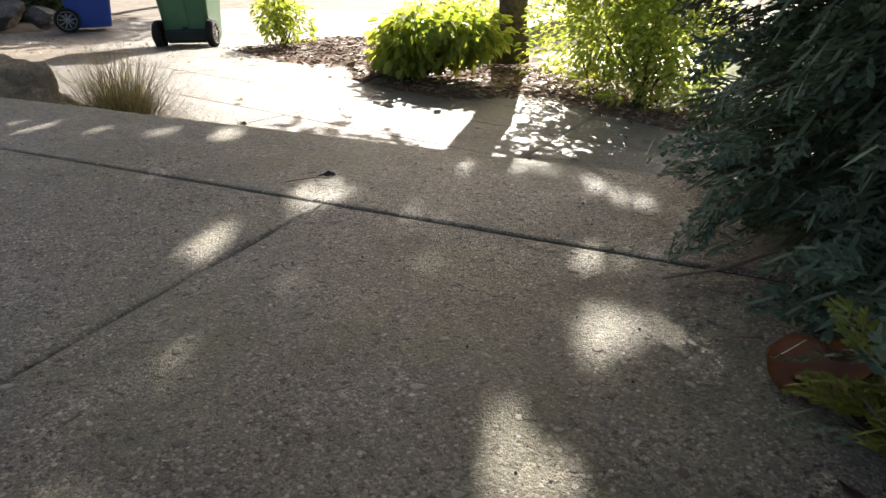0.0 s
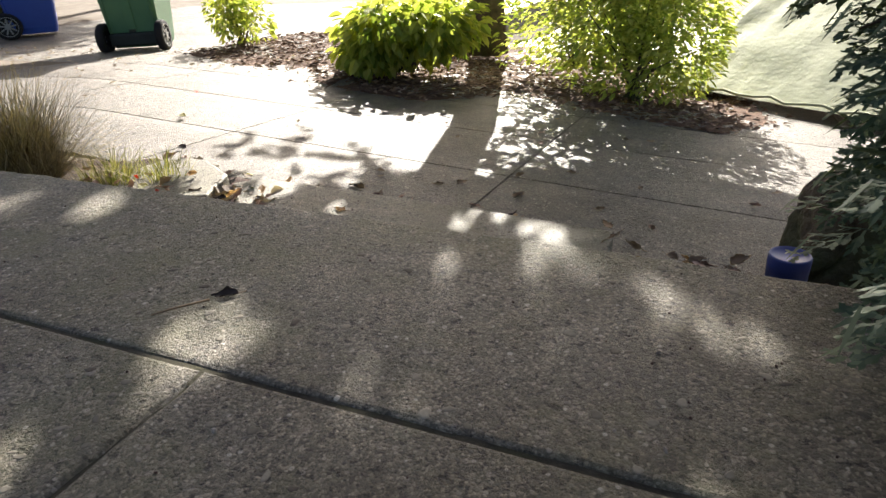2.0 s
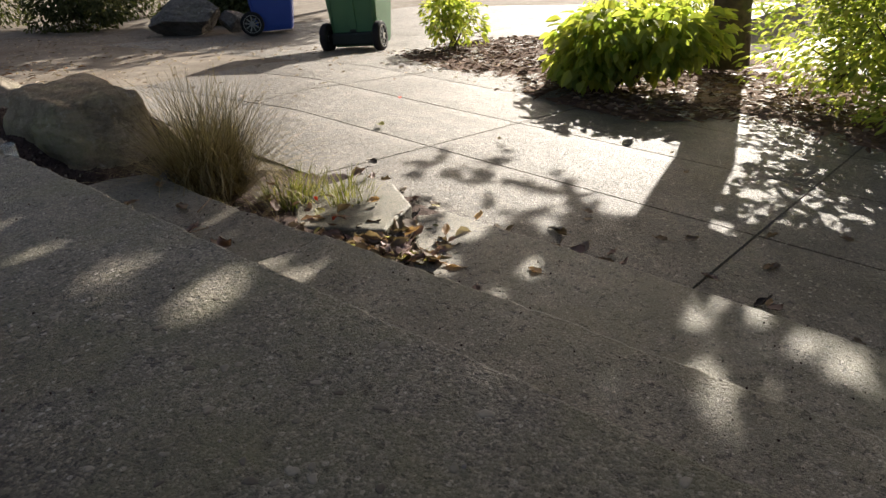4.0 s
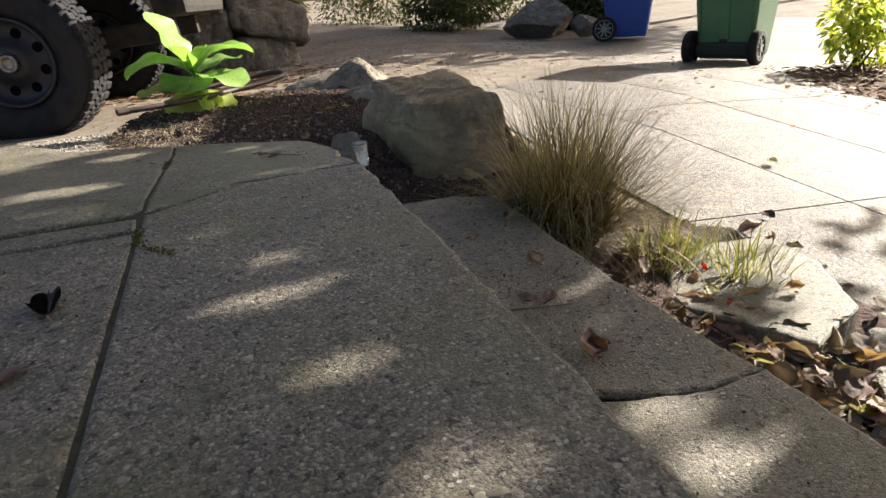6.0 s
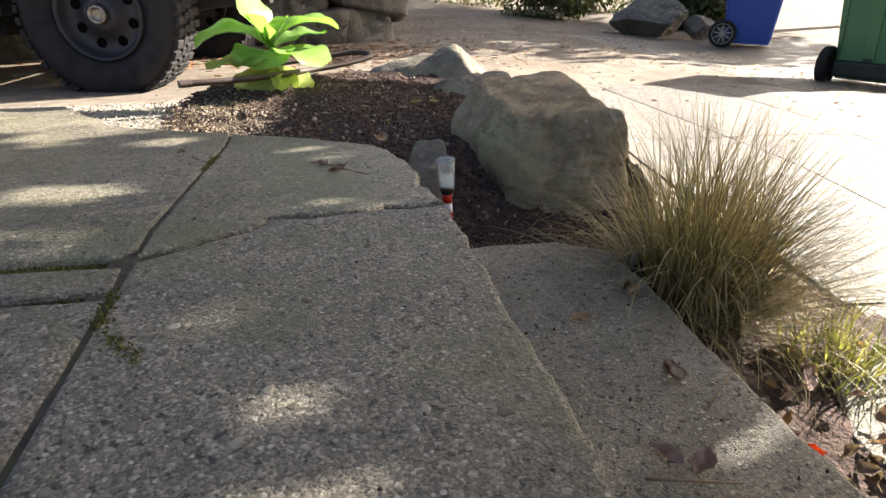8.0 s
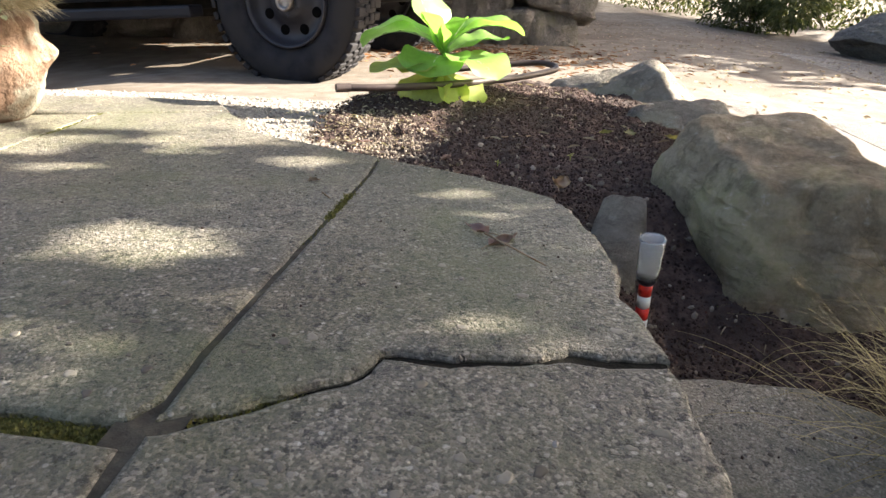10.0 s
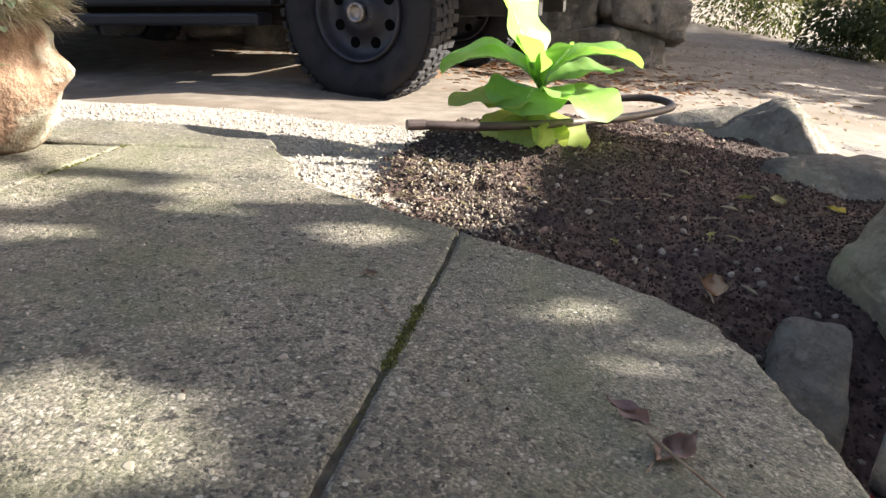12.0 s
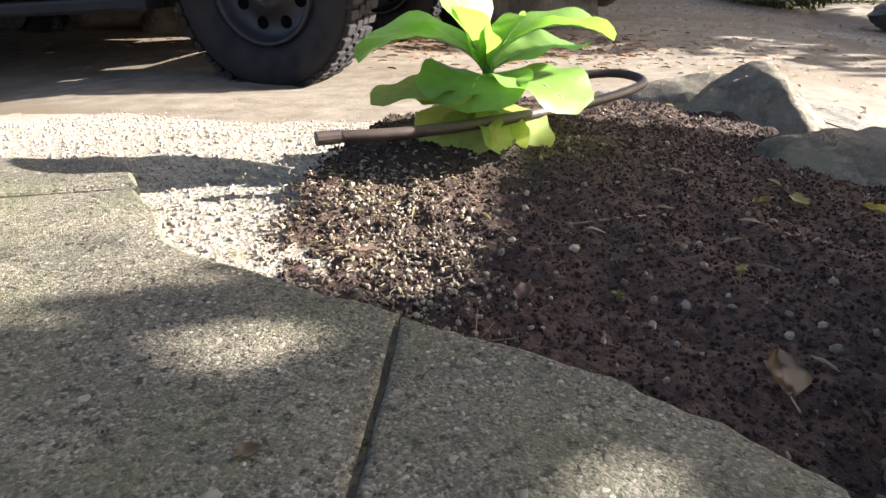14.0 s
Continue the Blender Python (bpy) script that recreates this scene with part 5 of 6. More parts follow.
# ---- spreading cedar shrub ----
def cedar(name, place, tips, mat, seed, label, size=0.16, arms=7):
    """Flat feathery sprays: a stalk with side twigs to both hands, each twig set with scale-leaf fingers."""
    rng = random.Random(seed)
    c = thing(name, place, label, "conifer")
    verts, faces, tubes = [], [], []

    def finger(a, b, across):
        n0 = len(verts)
        verts.extend([a - across * 0.6, a + (b - a) * 0.55 - across, b, a + (b - a) * 0.55 + across, a + across * 0.6])
        faces.append((n0, n0 + 1, n0 + 2, n0 + 3, n0 + 4))
    for x, y, z, dx, dy, dz, k in tips:
        o = Vector((x, y, z)) - Vector(place)
        way = Vector((dx, dy, dz)).normalized()
        side = way.cross(Vector((0, 0, 1)) + rnd_dir(rng) * 0.6).normalized()
        nrm = side.cross(way)
        ln = size * k
        wide = ln * 0.034
        for b in range(arms * 2):
            t = (b // 2 + 0.6 * rng.random()) / arms
            s = 1 if b % 2 else -1
            root = o + way * ln * t - nrm * (0.30 * ln * t * t)
            bl = ln * 0.52 * (1 - 0.7 * t) * rng.uniform(0.75, 1.2)
            bw = (side * s * 0.75 + way * 0.8 + nrm * rng.uniform(-0.4, 0.15)).normalized()
            across = bw.cross(nrm).normalized() * wide
            finger(root, root + bw * bl, across * 0.8)
            for f in (0.25, 0.5, 0.72):
                for s2 in (1, -1):
                    tw = (bw * 0.9 + side * s2 * 0.55 + nrm * rng.uniform(-0.3, 0.2)).normalized()
                    finger(root + bw * bl * f, root + bw * bl * f + tw * bl * rng.uniform(0.3, 0.45), across)
        finger(o + way * ln * 0.8, o + way * ln * 1.1 - nrm * 0.3 * ln, side * wide)
        tubes.append((tuple(o - way * ln * 0.4), tuple(o + way * ln * 0.8 - nrm * 0.2 * ln)))
    solid("foliage", mesh_of("foliage", verts, faces, mat), c)
    solid("twig_cluster", from_bm("twig_cluster", bm_join(*[tube(t, 0.002, 4, 0.5) for t in tubes[::3]]), M_BARK), c, kind="stuff")
    return c


rng = random.Random(55)
tips = []
while len(tips) < 5200:
    d = rnd_dir(rng)
    deep = rng.random()
    r = (0.45 + 0.55 * deep ** 0.6) * (1 + 0.25 * noise.noise(d * 3.1))
    x, y, z = 1.90 + 0.64 * r * d.x, 2.92 + 0.60 * r * d.y, 0.20 + 0.50 * r * d.z
    if z < 0.015 or x > 2.1:
        continue
    tips.append((x, y, z, d.x + rng.uniform(-0.7, 0.7), d.y - 0.15 + rng.uniform(-0.7, 0.7), d.z * 0.5 - 0.25 + rng.uniform(-0.45, 0.45), rng.uniform(0.6, 1.15) * (1.7 - 0.7 * deep)))
for _ in range(150):
    tips.append((rng.uniform(1.38, 1.75), rng.uniform(2.36, 2.75), rng.uniform(0.02, 0.10), rng.uniform(-1, 0.2), rng.uniform(-0.8, 0.3), rng.uniform(-0.05, 0.25), rng.uniform(0.7, 1.2)))
cedar("cedar_shrub", (1.75, 2.95, -0.03), tips, M_CEDAR, 56, "dark green spreading cedar shrub overhanging the patio", 0.068, 6)
rng = random.Random(57)
tips = [(1.435 + rng.uniform(-0.03, 0.10), 2.41 + rng.uniform(-0.06, 0.07), 0.015 + rng.random() * 0.05, -0.6 + rng.uniform(-0.5, 0.4), rng.uniform(-0.4, 0.5), rng.uniform(-0.1, 0.7), rng.uniform(0.35, 0.75)) for _ in range(30)]
cedar("cedar_sprig", (1.48, 2.36, 0.0), tips, M_CEDAR_Y, 58, "yellow-green cedar sprigs at the patio edge", 0.075, 8)

# ---- car under a pale cover ----
cover = thing("covered_car", (3.26, 6.41, -0.60), "low shape under a pale green-grey fabric cover", "car cover", turn=-33)
bm = bmesh.new()
bmesh.ops.create_grid(bm, x_segments=110, y_segments=60, size=0.5)
for v in bm.verts:
    u, w = v.co.x * 2, v.co.y * 2
    fold = 0.018 * noise.noise(Vector((u * 6, w * 5, 2))) + 0.014 * noise.noise(Vector((u * 26, w * 3, 7)))
    rise = min(1.0, (w + 1) / 0.80)
    h = (0.52 * rise * (1.06 - 0.06 * rise) + 0.06 * math.sin(max(0.0, w + 0.2) * 2.2)) * smooth01((u + 1.02) / 0.12) * (1 - smooth01((w - 0.7) / 0.3))
    v.co = Vector((u * 2.4, w * 1.2, h + fold * min(1.0, rise + 0.3)))
part("fabric", bm, M_COVER, cover, "", True)
part("hem", tube([(-2.38 + 4.76 * k / 50, -1.205 + 0.012 * math.sin(k * 1.7), 0.02 + 0.012 * math.sin(k * 2.3)) for k in range(51)], 0.008, 6), M_COVER, cover, "elastic hem", True)

# ---- post and slatted screen in the far garden ----
post = thing("wooden_post", (1.50, 9.0, -0.72), "reddish-brown round post in the far garden", "post")
part("shaft", lathe([(0.07, 0.0), (0.068, 0.3), (0.065, 1.6), (0.06, 1.62)], 20), M_POST, post, "", True)
screen = thing("slatted_screen", (2.55, 10.6, -0.72), "white slatted garden screen on posts", "fence", turn=-12)
for k in range(7):
    part("slat", bm_box(-0.6, 0.6, -0.01, 0.01, 0.08 + 0.13 * k, 0.16 + 0.13 * k, 0.004), M_WHITE, screen)
for sx in (-0.6, 0.6):
    part("upright", bm_box(sx - 0.04, sx + 0.04, -0.03, 0.05, -0.1, 1.05, 0.006), M_WHITE, screen)

# ---- lumpy terracotta pot ----
pot = thing("plant_pot", (-1.285, 1.905, -0.06), "weathered lumpy terracotta pot with trailing succulents", "plant pot", turn=20)
# moulded lumps as swellings of the bowl: turn, height, width, height of the swelling, depth
SWELL = [(88, 0.122, 0.22, 0.022, 0.026), (88, 0.176, 0.9, 0.014, 0.010), (50, 0.10, 0.4, 0.03, 0.010), (20, 0.14, 0.25, 0.03, 0.012), (-20, 0.09, 0.35, 0.035, 0.010), (0, 0.06, 0.3, 0.015, -0.006)]
bowl = lathe([(0.0, 0.0), (0.055, 0.0), (0.07, 0.012)] + [(0.075 + 0.028 * math.sin(math.pi * min(1.0, k / 20)), 0.02 + 0.0095 * k) for k in range(20)] + [(0.094, 0.215), (0.096, 0.235), (0.084, 0.235), (0.080, 0.20), (0.0, 0.195)], 96)
for v in bowl.verts:
    a, r = math.atan2(v.co.y, v.co.x), math.hypot(v.co.x, v.co.y)
    if r > 0.06 and v.co.z < 0.212:
        g = 0.003 * noise.noise(v.co * 60) + 0.0015 * noise.noise(v.co * 170)
        for turn, hz, wa, wz, dp in SWELL:
            da = (a - radians(turn) + math.pi) % (2 * math.pi) - math.pi
            g += dp * math.exp(-(da / wa) ** 2 - ((v.co.z - hz) / wz) ** 2)
        v.co.x, v.co.y = v.co.x * (1 + g / r), v.co.y * (1 + g / r)
part("bowl", bowl, M_TERRA, pot, "", True)
rng = random.Random(71)
sp = []
for _ in range(1500):
    a = rng.uniform(0, 2 * math.pi)
    r = 0.10 * rng.random() ** 0.4
    fall = rng.random() ** 1.6 * (0.13 if math.cos(a + 0.5) > 0.35 else 0.03) * (r / 0.1)
    p = Vector((r * math.cos(a) * 1.2, r * math.sin(a) * 1.2, 0.245 + rng.uniform(-0.01, 0.03) - fall))
    sp.append((p, Vector((math.cos(a), math.sin(a), rng.uniform(-0.6, 0.7))), Vector((0, 0, 1)), 0.017 * rng.uniform(0.6, 1.3)))
solid("succulent_cluster", leaf_cloud("succulent_cluster", sp, mat_leaf("succulent", (0.15, 0.21, 0.14), (0.40, 0.46, 0.33), 0.2), 1.7), pot, "trailing grey-green succulent leaves", kind="stuff")
rng = random.Random(74)
verts, faces = [], []
for _ in range(1100):
    a = rng.gauss(1.25, 0.65)
    p = Vector((0.085 * math.cos(a), 0.085 * math.sin(a), 0.215 + rng.uniform(-0.02, 0.03)))
    way = (Vector((math.cos(a), math.sin(a), rng.uniform(-0.1, 1.1))) + rnd_dir(rng) * 0.5).normalized()
    side = way.cross(rnd_dir(rng)).normalized() * 0.0007
    ln, n = rng.uniform(0.025, 0.075), 4
    o = len(verts)
    for k in range(n + 1):
        verts += [p - side * (1 - 0.2 * k), p + side * (1 - 0.2 * k)]
        p = p + way * (ln / n)
        way = (way + Vector((0, 0, -0.28))).normalized()
    faces += [(o + 2 * k, o + 2 * k + 1, o + 2 * k + 3, o + 2 * k + 2) for k in range(n)]
solid("straw_fringe", mesh_of("straw_fringe", verts, faces, M_STRAW), pot, "dry straw-coloured fringe", kind="stuff")

# ---- fallen leaves ----
def fallen(x, y, z, length, turn, mat, label, seed, curl=0.5, width=1.0, tilt=0.0, name="fallen_leaf"):
    bm = bmesh.new()
    rows = []
    r5 = random.Random(seed * 31 + 7)
    bend, twist, fold, skew = r5.uniform(0.2, 0.9), r5.uniform(-0.9, 0.9), r5.uniform(0.5, 1.2), r5.uniform(-0.35, 0.35)
    for j in range(15):
        v = j / 14
        w = width * 0.30 * length * max(0.012, math.sin(math.pi * min(1.0, 0.02 + 0.98 * v ** 0.72))) ** 1.15 * (1 + 0.08 * math.sin(v * 23 + seed))
        row = []
        for i in range(7):
            u = i / 3 - 1
            a = u * curl * fold * (1.0 + skew * u)
            x = w * math.sin(a) / max(0.15, curl * fold) if curl > 0.2 else w * u
            z = w * (1 - math.cos(a)) / max(0.15, curl * fold)
            z += length * (0.35 * curl * bend * (v - 0.45) ** 2 + 0.030 * math.sin(seed * 1.7 + v * 13 + u * 3.5) * (0.3 + abs(u)))
            c, n = math.cos(twist * (v - 0.5)), math.sin(twist * (v - 0.5))
            row.append(bm.verts.new((x * c - z * n * 0.5 + skew * length * 0.25 * (v - 0.5) ** 2, (v - 0.5) * length * (1 - 0.12 * curl * bend), z * c + x * n * 0.6)))
        rows.append(row)
    for a, b in zip(rows, rows[1:]):
        for i in range(6):
            bm.faces.new((a[i], a[i + 1], b[i + 1], b[i]))
    bmesh.ops.solidify(bm, geom=bm.faces[:], thickness=0.0006)
    low = min(v.co.z for v in bm.verts)
    for v in bm.verts:
        v.co.z -= low
    lf = thing(name, (x, y, z), label, "leaf", "fallen leaves", turn)
    part("blade", bm, mat, lf, "", True)
    part("stalk", tube([(0, -0.5 * length, 0.004), (0.06 * length, -0.75 * length, 0.004)], 0.0008, 5), M_TWIG, lf)
    return lf

# ---- litter between the steps and the grass ----
LITTER = [(-0.74, 3.30), (-0.3, 3.29), (0.10, 3.30), (0.10, 3.50), (-0.10, 3.70), (-0.2, 3.80), (-0.55, 3.88), (-0.80, 3.70), (-0.95, 3.52), (-0.88, 3.36)]
solid("litter_bed", clipped_sheet("litter_bed", LITTER, 0.02, lambda x, y: max(gz(x, y) + 0.006, -0.335 + 0.05 * smooth01((-0.45 - x) / 0.4)) + lumps(x, y, 0.07, 0.012), M_SOIL), None, "dark earth with leaf litter beside the steps", "soil", kind="structure")
LEAF_KINDS = ((M_LITTER, "curled dry brown fallen leaf"), (M_LITTER_P, "dull purple-brown fallen leaf"), (M_LITTER_O, "tan dry fallen leaf"), (M_LITTER_Y, "pale yellow-green fallen leaf"), (M_LITTER_R, "bright red fallen leaf"), (M_LITTER_D, "dark shrivelled fallen leaf"), (M_LITTER_C, "curled orange-brown fallen leaf"))
PROTO = {}
for k, (lm, text) in enumerate(LEAF_KINDS):
    for s in range(5):
        PROTO[k, s] = None


def drop_leaf(x, y, z, size, turn, k, s, tilt=(0, 0)):
    """A fallen leaf; the first of each kind is built, the others are copies of it."""
    if PROTO[k, s] is None:
        PROTO[k, s] = fallen(0, 0, 0, 0.07, 0, LEAF_KINDS[k][0], LEAF_KINDS[k][1], k * 7 + s, (0.35, 0.9, 1.4, 1.7, 0.7)[s], (0.85, 0.95, 0.75, 1.15, 1.25)[s])
        ob = PROTO[k, s]
        ob.matrix_world = pose(x, y, z, tilt[0], tilt[1], turn)
        ob.scale = (size / 0.07,) * 3
    else:
        ob = copy_thing(PROTO[k, s], pose(x, y, z, tilt[0], tilt[1], turn))
        ob.scale = (size / 0.07,) * 3
    return ob


# single leaves that can be told apart: x, y, z, length, turn, kind, form
for x, y, z, ln, turn, k, s in ((-0.50, 3.15, T1, 0.05, 10, 2, 1), (-0.57, 3.25, T1, 0.06, 60, 2, 1), (-0.37, 3.20, T1, 0.06, 80, 2, 0), (-0.235, 3.155, T1, 0.065, 40, 1, 1), (-0.25, 3.125, T1, 0.055, 110, 1, 1), (-0.10, 3.14, T1, 0.085, 65, 1, 2),
                                (0.70, 2.755, 0.001, 0.034, 120, 5, 0), (-0.80, 2.86, -0.03, 0.065, 50, 1, 1), (-0.83, 2.83, -0.03, 0.05, 140, 1, 1), (-1.35, 2.60, -0.075, 0.05, 20, 1, 1), (-1.28, 2.765, -0.075, 0.055, 70, 1, 1), (-1.17, 2.965, -0.075, 0.085, 75, 2, 0),
                                (-1.57, 3.10, -0.075, 0.055, 30, 3, 1), (-1.585, 3.155, -0.075, 0.06, 80, 3, 0), (-1.63, 2.92, -0.075, 0.06, 20, 0, 0), (-1.56, 3.24, -0.075, 0.05, 130, 3, 1), (-0.16, 2.595, 0.001, 0.075, 100, 5, 2), (-0.03, 2.59, 0.001, 0.06, 30, 1, 1), (-1.02, 2.59, -0.05, 0.025, 30, 0, 0),
                                (-0.72, 3.37, -0.24, 0.05, 20, 2, 1), (-0.64, 3.31, -0.19, 0.05, 70, 2, 1), (0.20, 3.48, T2, 0.06, 30, 1, 1), (0.25, 3.61, T2, 0.05, 80, 2, 0), (0.47, 3.99, -0.42, 0.06, 70, 1, 0), (0.61, 3.95, -0.42, 0.055, 10, 2, 1), (0.29, 4.12, -0.42, 0.06, 90, 0, 1), (0.72, 3.90, -0.44, 0.06, 80, 0, 0),
                                (0.84, 3.90, -0.45, 0.06, 50, 0, 1), (-1.07, 4.41, -0.33, 0.075, 40, 3, 0), (0.90, 4.37, -0.46, 0.05, 20, 0, 1), (0.81, 4.15, -0.46, 0.05, 110, 0, 1), (-0.52, 3.50, -0.30, 0.06, 40, 4, 0), (-0.42, 3.46, -0.31, 0.06, 80, 4, 1), (-0.30, 3.55, -0.29, 0.055, 20, 4, 0), (-0.58, 3.42, -0.28, 0.05, 10, 4, 0),
                                (-1.45, 4.9, -0.35, 0.05, 30, 4, 0), (-2.1, 4.4, -0.33, 0.05, 30, 1, 0), (-0.6, 4.6, -0.38, 0.05, 70, 0, 1), (0.10, 4.75, -0.45, 0.05, 10, 0, 1), (-0.95, 5.1, -0.39, 0.045, 10, 1, 1)):
    drop_leaf(x, y, max(z, gz(x, y) + 0.003) if y > 3.75 else z, ln * 0.82, turn, k, (s + 1) % 5)
rng = random.Random(93)
for _ in range(26):
    x, y = rng.uniform(-0.1, 1.45), rng.uniform(3.85, 5.4)
    drop_leaf(x, y, gz(x, y) + 0.004, rng.uniform(0.03, 0.05), rng.uniform(0, 360), rng.choice((0, 0, 1, 2)), rng.randrange(5), (rng.uniform(-8, 8), rng.uniform(-8, 8)))
# drifts of leaves at the foot of the steps: centre, spread, count
for cx, cy, sx, sy, count in ((0.80, 3.79, 0.11, 0.025, 10), (1.02, 3.66, 0.07, 0.05, 9), (1.15, 3.69, 0.06, 0.05, 16), (0.05, 3.83, 0.09, 0.03, 8), (0.30, 3.89, 0.05, 0.025, 6), (0.64, 3.90, 0.04, 0.04, 4), (-0.25, 3.62, 0.07, 0.06, 14), (-0.14, 3.56, 0.06, 0.04, 10), (-0.40, 3.86, 0.06, 0.04, 8), (-0.66, 3.93, 0.07, 0.05, 8)):
    for _ in range(round(count * 0.7)):
        x, y = rng.gauss(cx, sx), rng.gauss(cy, sy)
        base = gz(x, y) + 0.004 if y > 3.75 or x > 1.0 else max(gz(x, y) + 0.012, T2 + 0.002)
        drop_leaf(x, y, base + rng.uniform(0, 0.012), rng.uniform(0.035, 0.058), rng.uniform(0, 360), rng.choice((0, 0, 1, 2, 2, 5)), rng.randrange(5), (rng.uniform(-22, 22), rng.uniform(-22, 22)))


def cupped_leaf(place, turn):
    """A dry leaf rolled into a shallow cup, open on one side."""
    bm = bmesh.new()
    rows = []
    for j in range(9):
        v = j / 8
        row = []
        for i in range(25):
            a = radians(-20 + 316 * i / 24)
            r = 0.009 + 0.020 * v ** 0.6 + 0.0035 * math.sin(a * 3 + 1) * v
            z = 0.030 * v * v * (0.60 + 0.40 * math.sin(a + 0.7)) + 0.002 * math.sin(a * 7) * v
            row.append(bm.verts.new((r * math.cos(a) * 1.2, r * math.sin(a), z)))
        rows.append(row)
    for a, b in zip(rows, rows[1:]):
        for i in range(24):
            bm.faces.new((a[i], a[i + 1], b[i + 1], b[i]))
    bm.faces.new(rows[0][::-1])
    bmesh.ops.solidify(bm, geom=bm.faces[:], thickness=0.0008)
    lf = thing("fallen_leaf", place, "orange-brown dry leaf curled into a cup", "leaf", "fallen leaves", turn)
    part("blade", bm, M_LITTER_C, lf, "", True)
    part("stalk", tube([(0.035, -0.012, 0.006), (0.060, -0.024, 0.003)], 0.0009, 5), M_TWIG, lf)


cupped_leaf((1.372, 2.468, 0.003), -5)
for x, y, z, ln, turn, k, f, tilt in ((1.385, 2.495, 0.014, 0.070, 120, 1, 3, (40, -15)), (1.47, 2.53, 0.02, 0.08, 20, 1, 2, (25, -20)), (1.44, 2.62, 0.02, 0.075, 150, 2, 3, (30, 10)), (1.42, 2.42, 0.004, 0.07, 210, 1, 4, (12, 6)), (1.40, 2.33, 0.004, 0.06, 30, 1, 1, (5, 5))):
    drop_leaf(x, y, z, ln, turn, k, f, tilt)
rng = random.Random(91)
for _ in range(150):
    c = rng.random()
    if c < 0.5:
        t = rng.random()
        x, y = -0.62 + 0.68 * t + rng.uniform(-0.04, 0.05), 3.34 + 0.10 * t + rng.uniform(-0.03, 0.14) * (1 - 0.3 * t)
        z = -0.325 + 0.05 * smooth01((-0.45 - x) / 0.4) + rng.uniform(0.0, 0.03)
    elif c < 0.75:
        x, y = rng.uniform(-0.2, 0.06), rng.uniform(3.38, 3.62)
        z = -0.325 + rng.uniform(0.0, 0.03)
    else:
        x, y = rng.uniform(-0.6, 0.6), 3.80 + rng.uniform(-0.03, 0.10) - 0.05 * rng.random()
        z = gz(x, y) + 0.006
    k = rng.choice((0, 0, 0, 0, 1, 1, 1, 2, 2, 3, 0, 1, 4 if x < -0.3 else 0))
    drop_leaf(x, y, z, rng.uniform(0.035, 0.075), rng.uniform(0, 360), k, rng.randrange(5), (rng.uniform(-35, 35), rng.uniform(-35, 35)))
for _ in range(48):
    x, y = rng.gauss(-0.40, 0.11), rng.gauss(3.50, 0.08)
    if y < 3.31:
        continue
    z = -0.295 + 0.05 * smooth01((-0.45 - x) / 0.4) + rng.uniform(0.0, 0.045)
    drop_leaf(x, y, z, rng.uniform(0.025, 0.05), rng.uniform(0, 360), rng.choice((0, 0, 0, 1, 1, 1, 2, 2, 3, 0, 4)), rng.randrange(5), (rng.uniform(-40, 40), rng.uniform(-40, 40)))
for _ in range(26):
    x, y = 1.12 + rng.gauss(0, 0.08), 3.74 + rng.gauss(0, 0.08)
    z = gz(x, y) + 0.02 + rng.uniform(0, 0.03)
    drop_leaf(x, y, z, rng.uniform(0.035, 0.06), rng.uniform(0, 360), rng.choice((0, 0, 2, 1, 2)), rng.randrange(5), (rng.uniform(-25, 25), rng.uniform(-25, 25)))

# small broken litter beside the steps, too many to count
for name, lm, count, text in (("brown_litter", M_LITTER, 330, "broken brown leaf litter beside the steps"), ("purple_litter", M_LITTER_P, 200, "dull purple leaf litter beside the steps"), ("pale_litter", M_LITTER_Y, 110, "pale yellow leaf bits beside the steps")):
    spots = []
    while len(spots) < count:
        t = rng.random()
        x, y = -0.62 + 0.70 * t + rng.gauss(0, 0.05), 3.36 + 0.12 * t + abs(rng.gauss(0, 0.09))
        if y < 3.30 or (x > 0.05 and y > 3.42):
            continue
        a = rng.uniform(0, 6.28)
        z = -0.322 + 0.05 * smooth01((-0.45 - x) / 0.4) + rng.uniform(0.0, 0.02)
        spots.append((Vector((x, y, z)), Vector((math.cos(a), math.sin(a), rng.uniform(-0.3, 0.6))), Vector((0, 0, 1)) + rnd_dir(rng) * 0.8, rng.uniform(0.015, 0.04)))
    solid(name, leaf_cloud(name, spots, lm, 1.4, 0.6), None, text, "leaf litter", kind="stuff")

# leaf litter on the far drive and among the bushes, too many to count
spots = []
while len(spots) < 2600:
    if rng.random() < 0.75:
        x, y = rng.uniform(-9.5, -1.6), rng.uniform(2.9, 6.6)
        if rng.random() > smooth01((-1.0 - x) / 3.5) or inside(x, y, BED):
            continue
    else:
        x, y = rng.uniform(-2.3, 1.2), rng.uniform(5.5, 6.6)
    a = rng.uniform(0, 6.28)
    spots.append((Vector((x, y, gz(x, y) + rng.uniform(-0.005, 0.012))), Vector((math.cos(a), math.sin(a), rng.uniform(-0.2, 0.4))), Vector((0, 0, 1)) + rnd_dir(rng) * 0.5, rng.uniform(0.018, 0.04)))
solid("leaf_litter", leaf_cloud("leaf_litter", spots, M_LITTER, 1.3), None, "brown fallen leaves strewn over the drive", "leaf litter", kind="stuff")
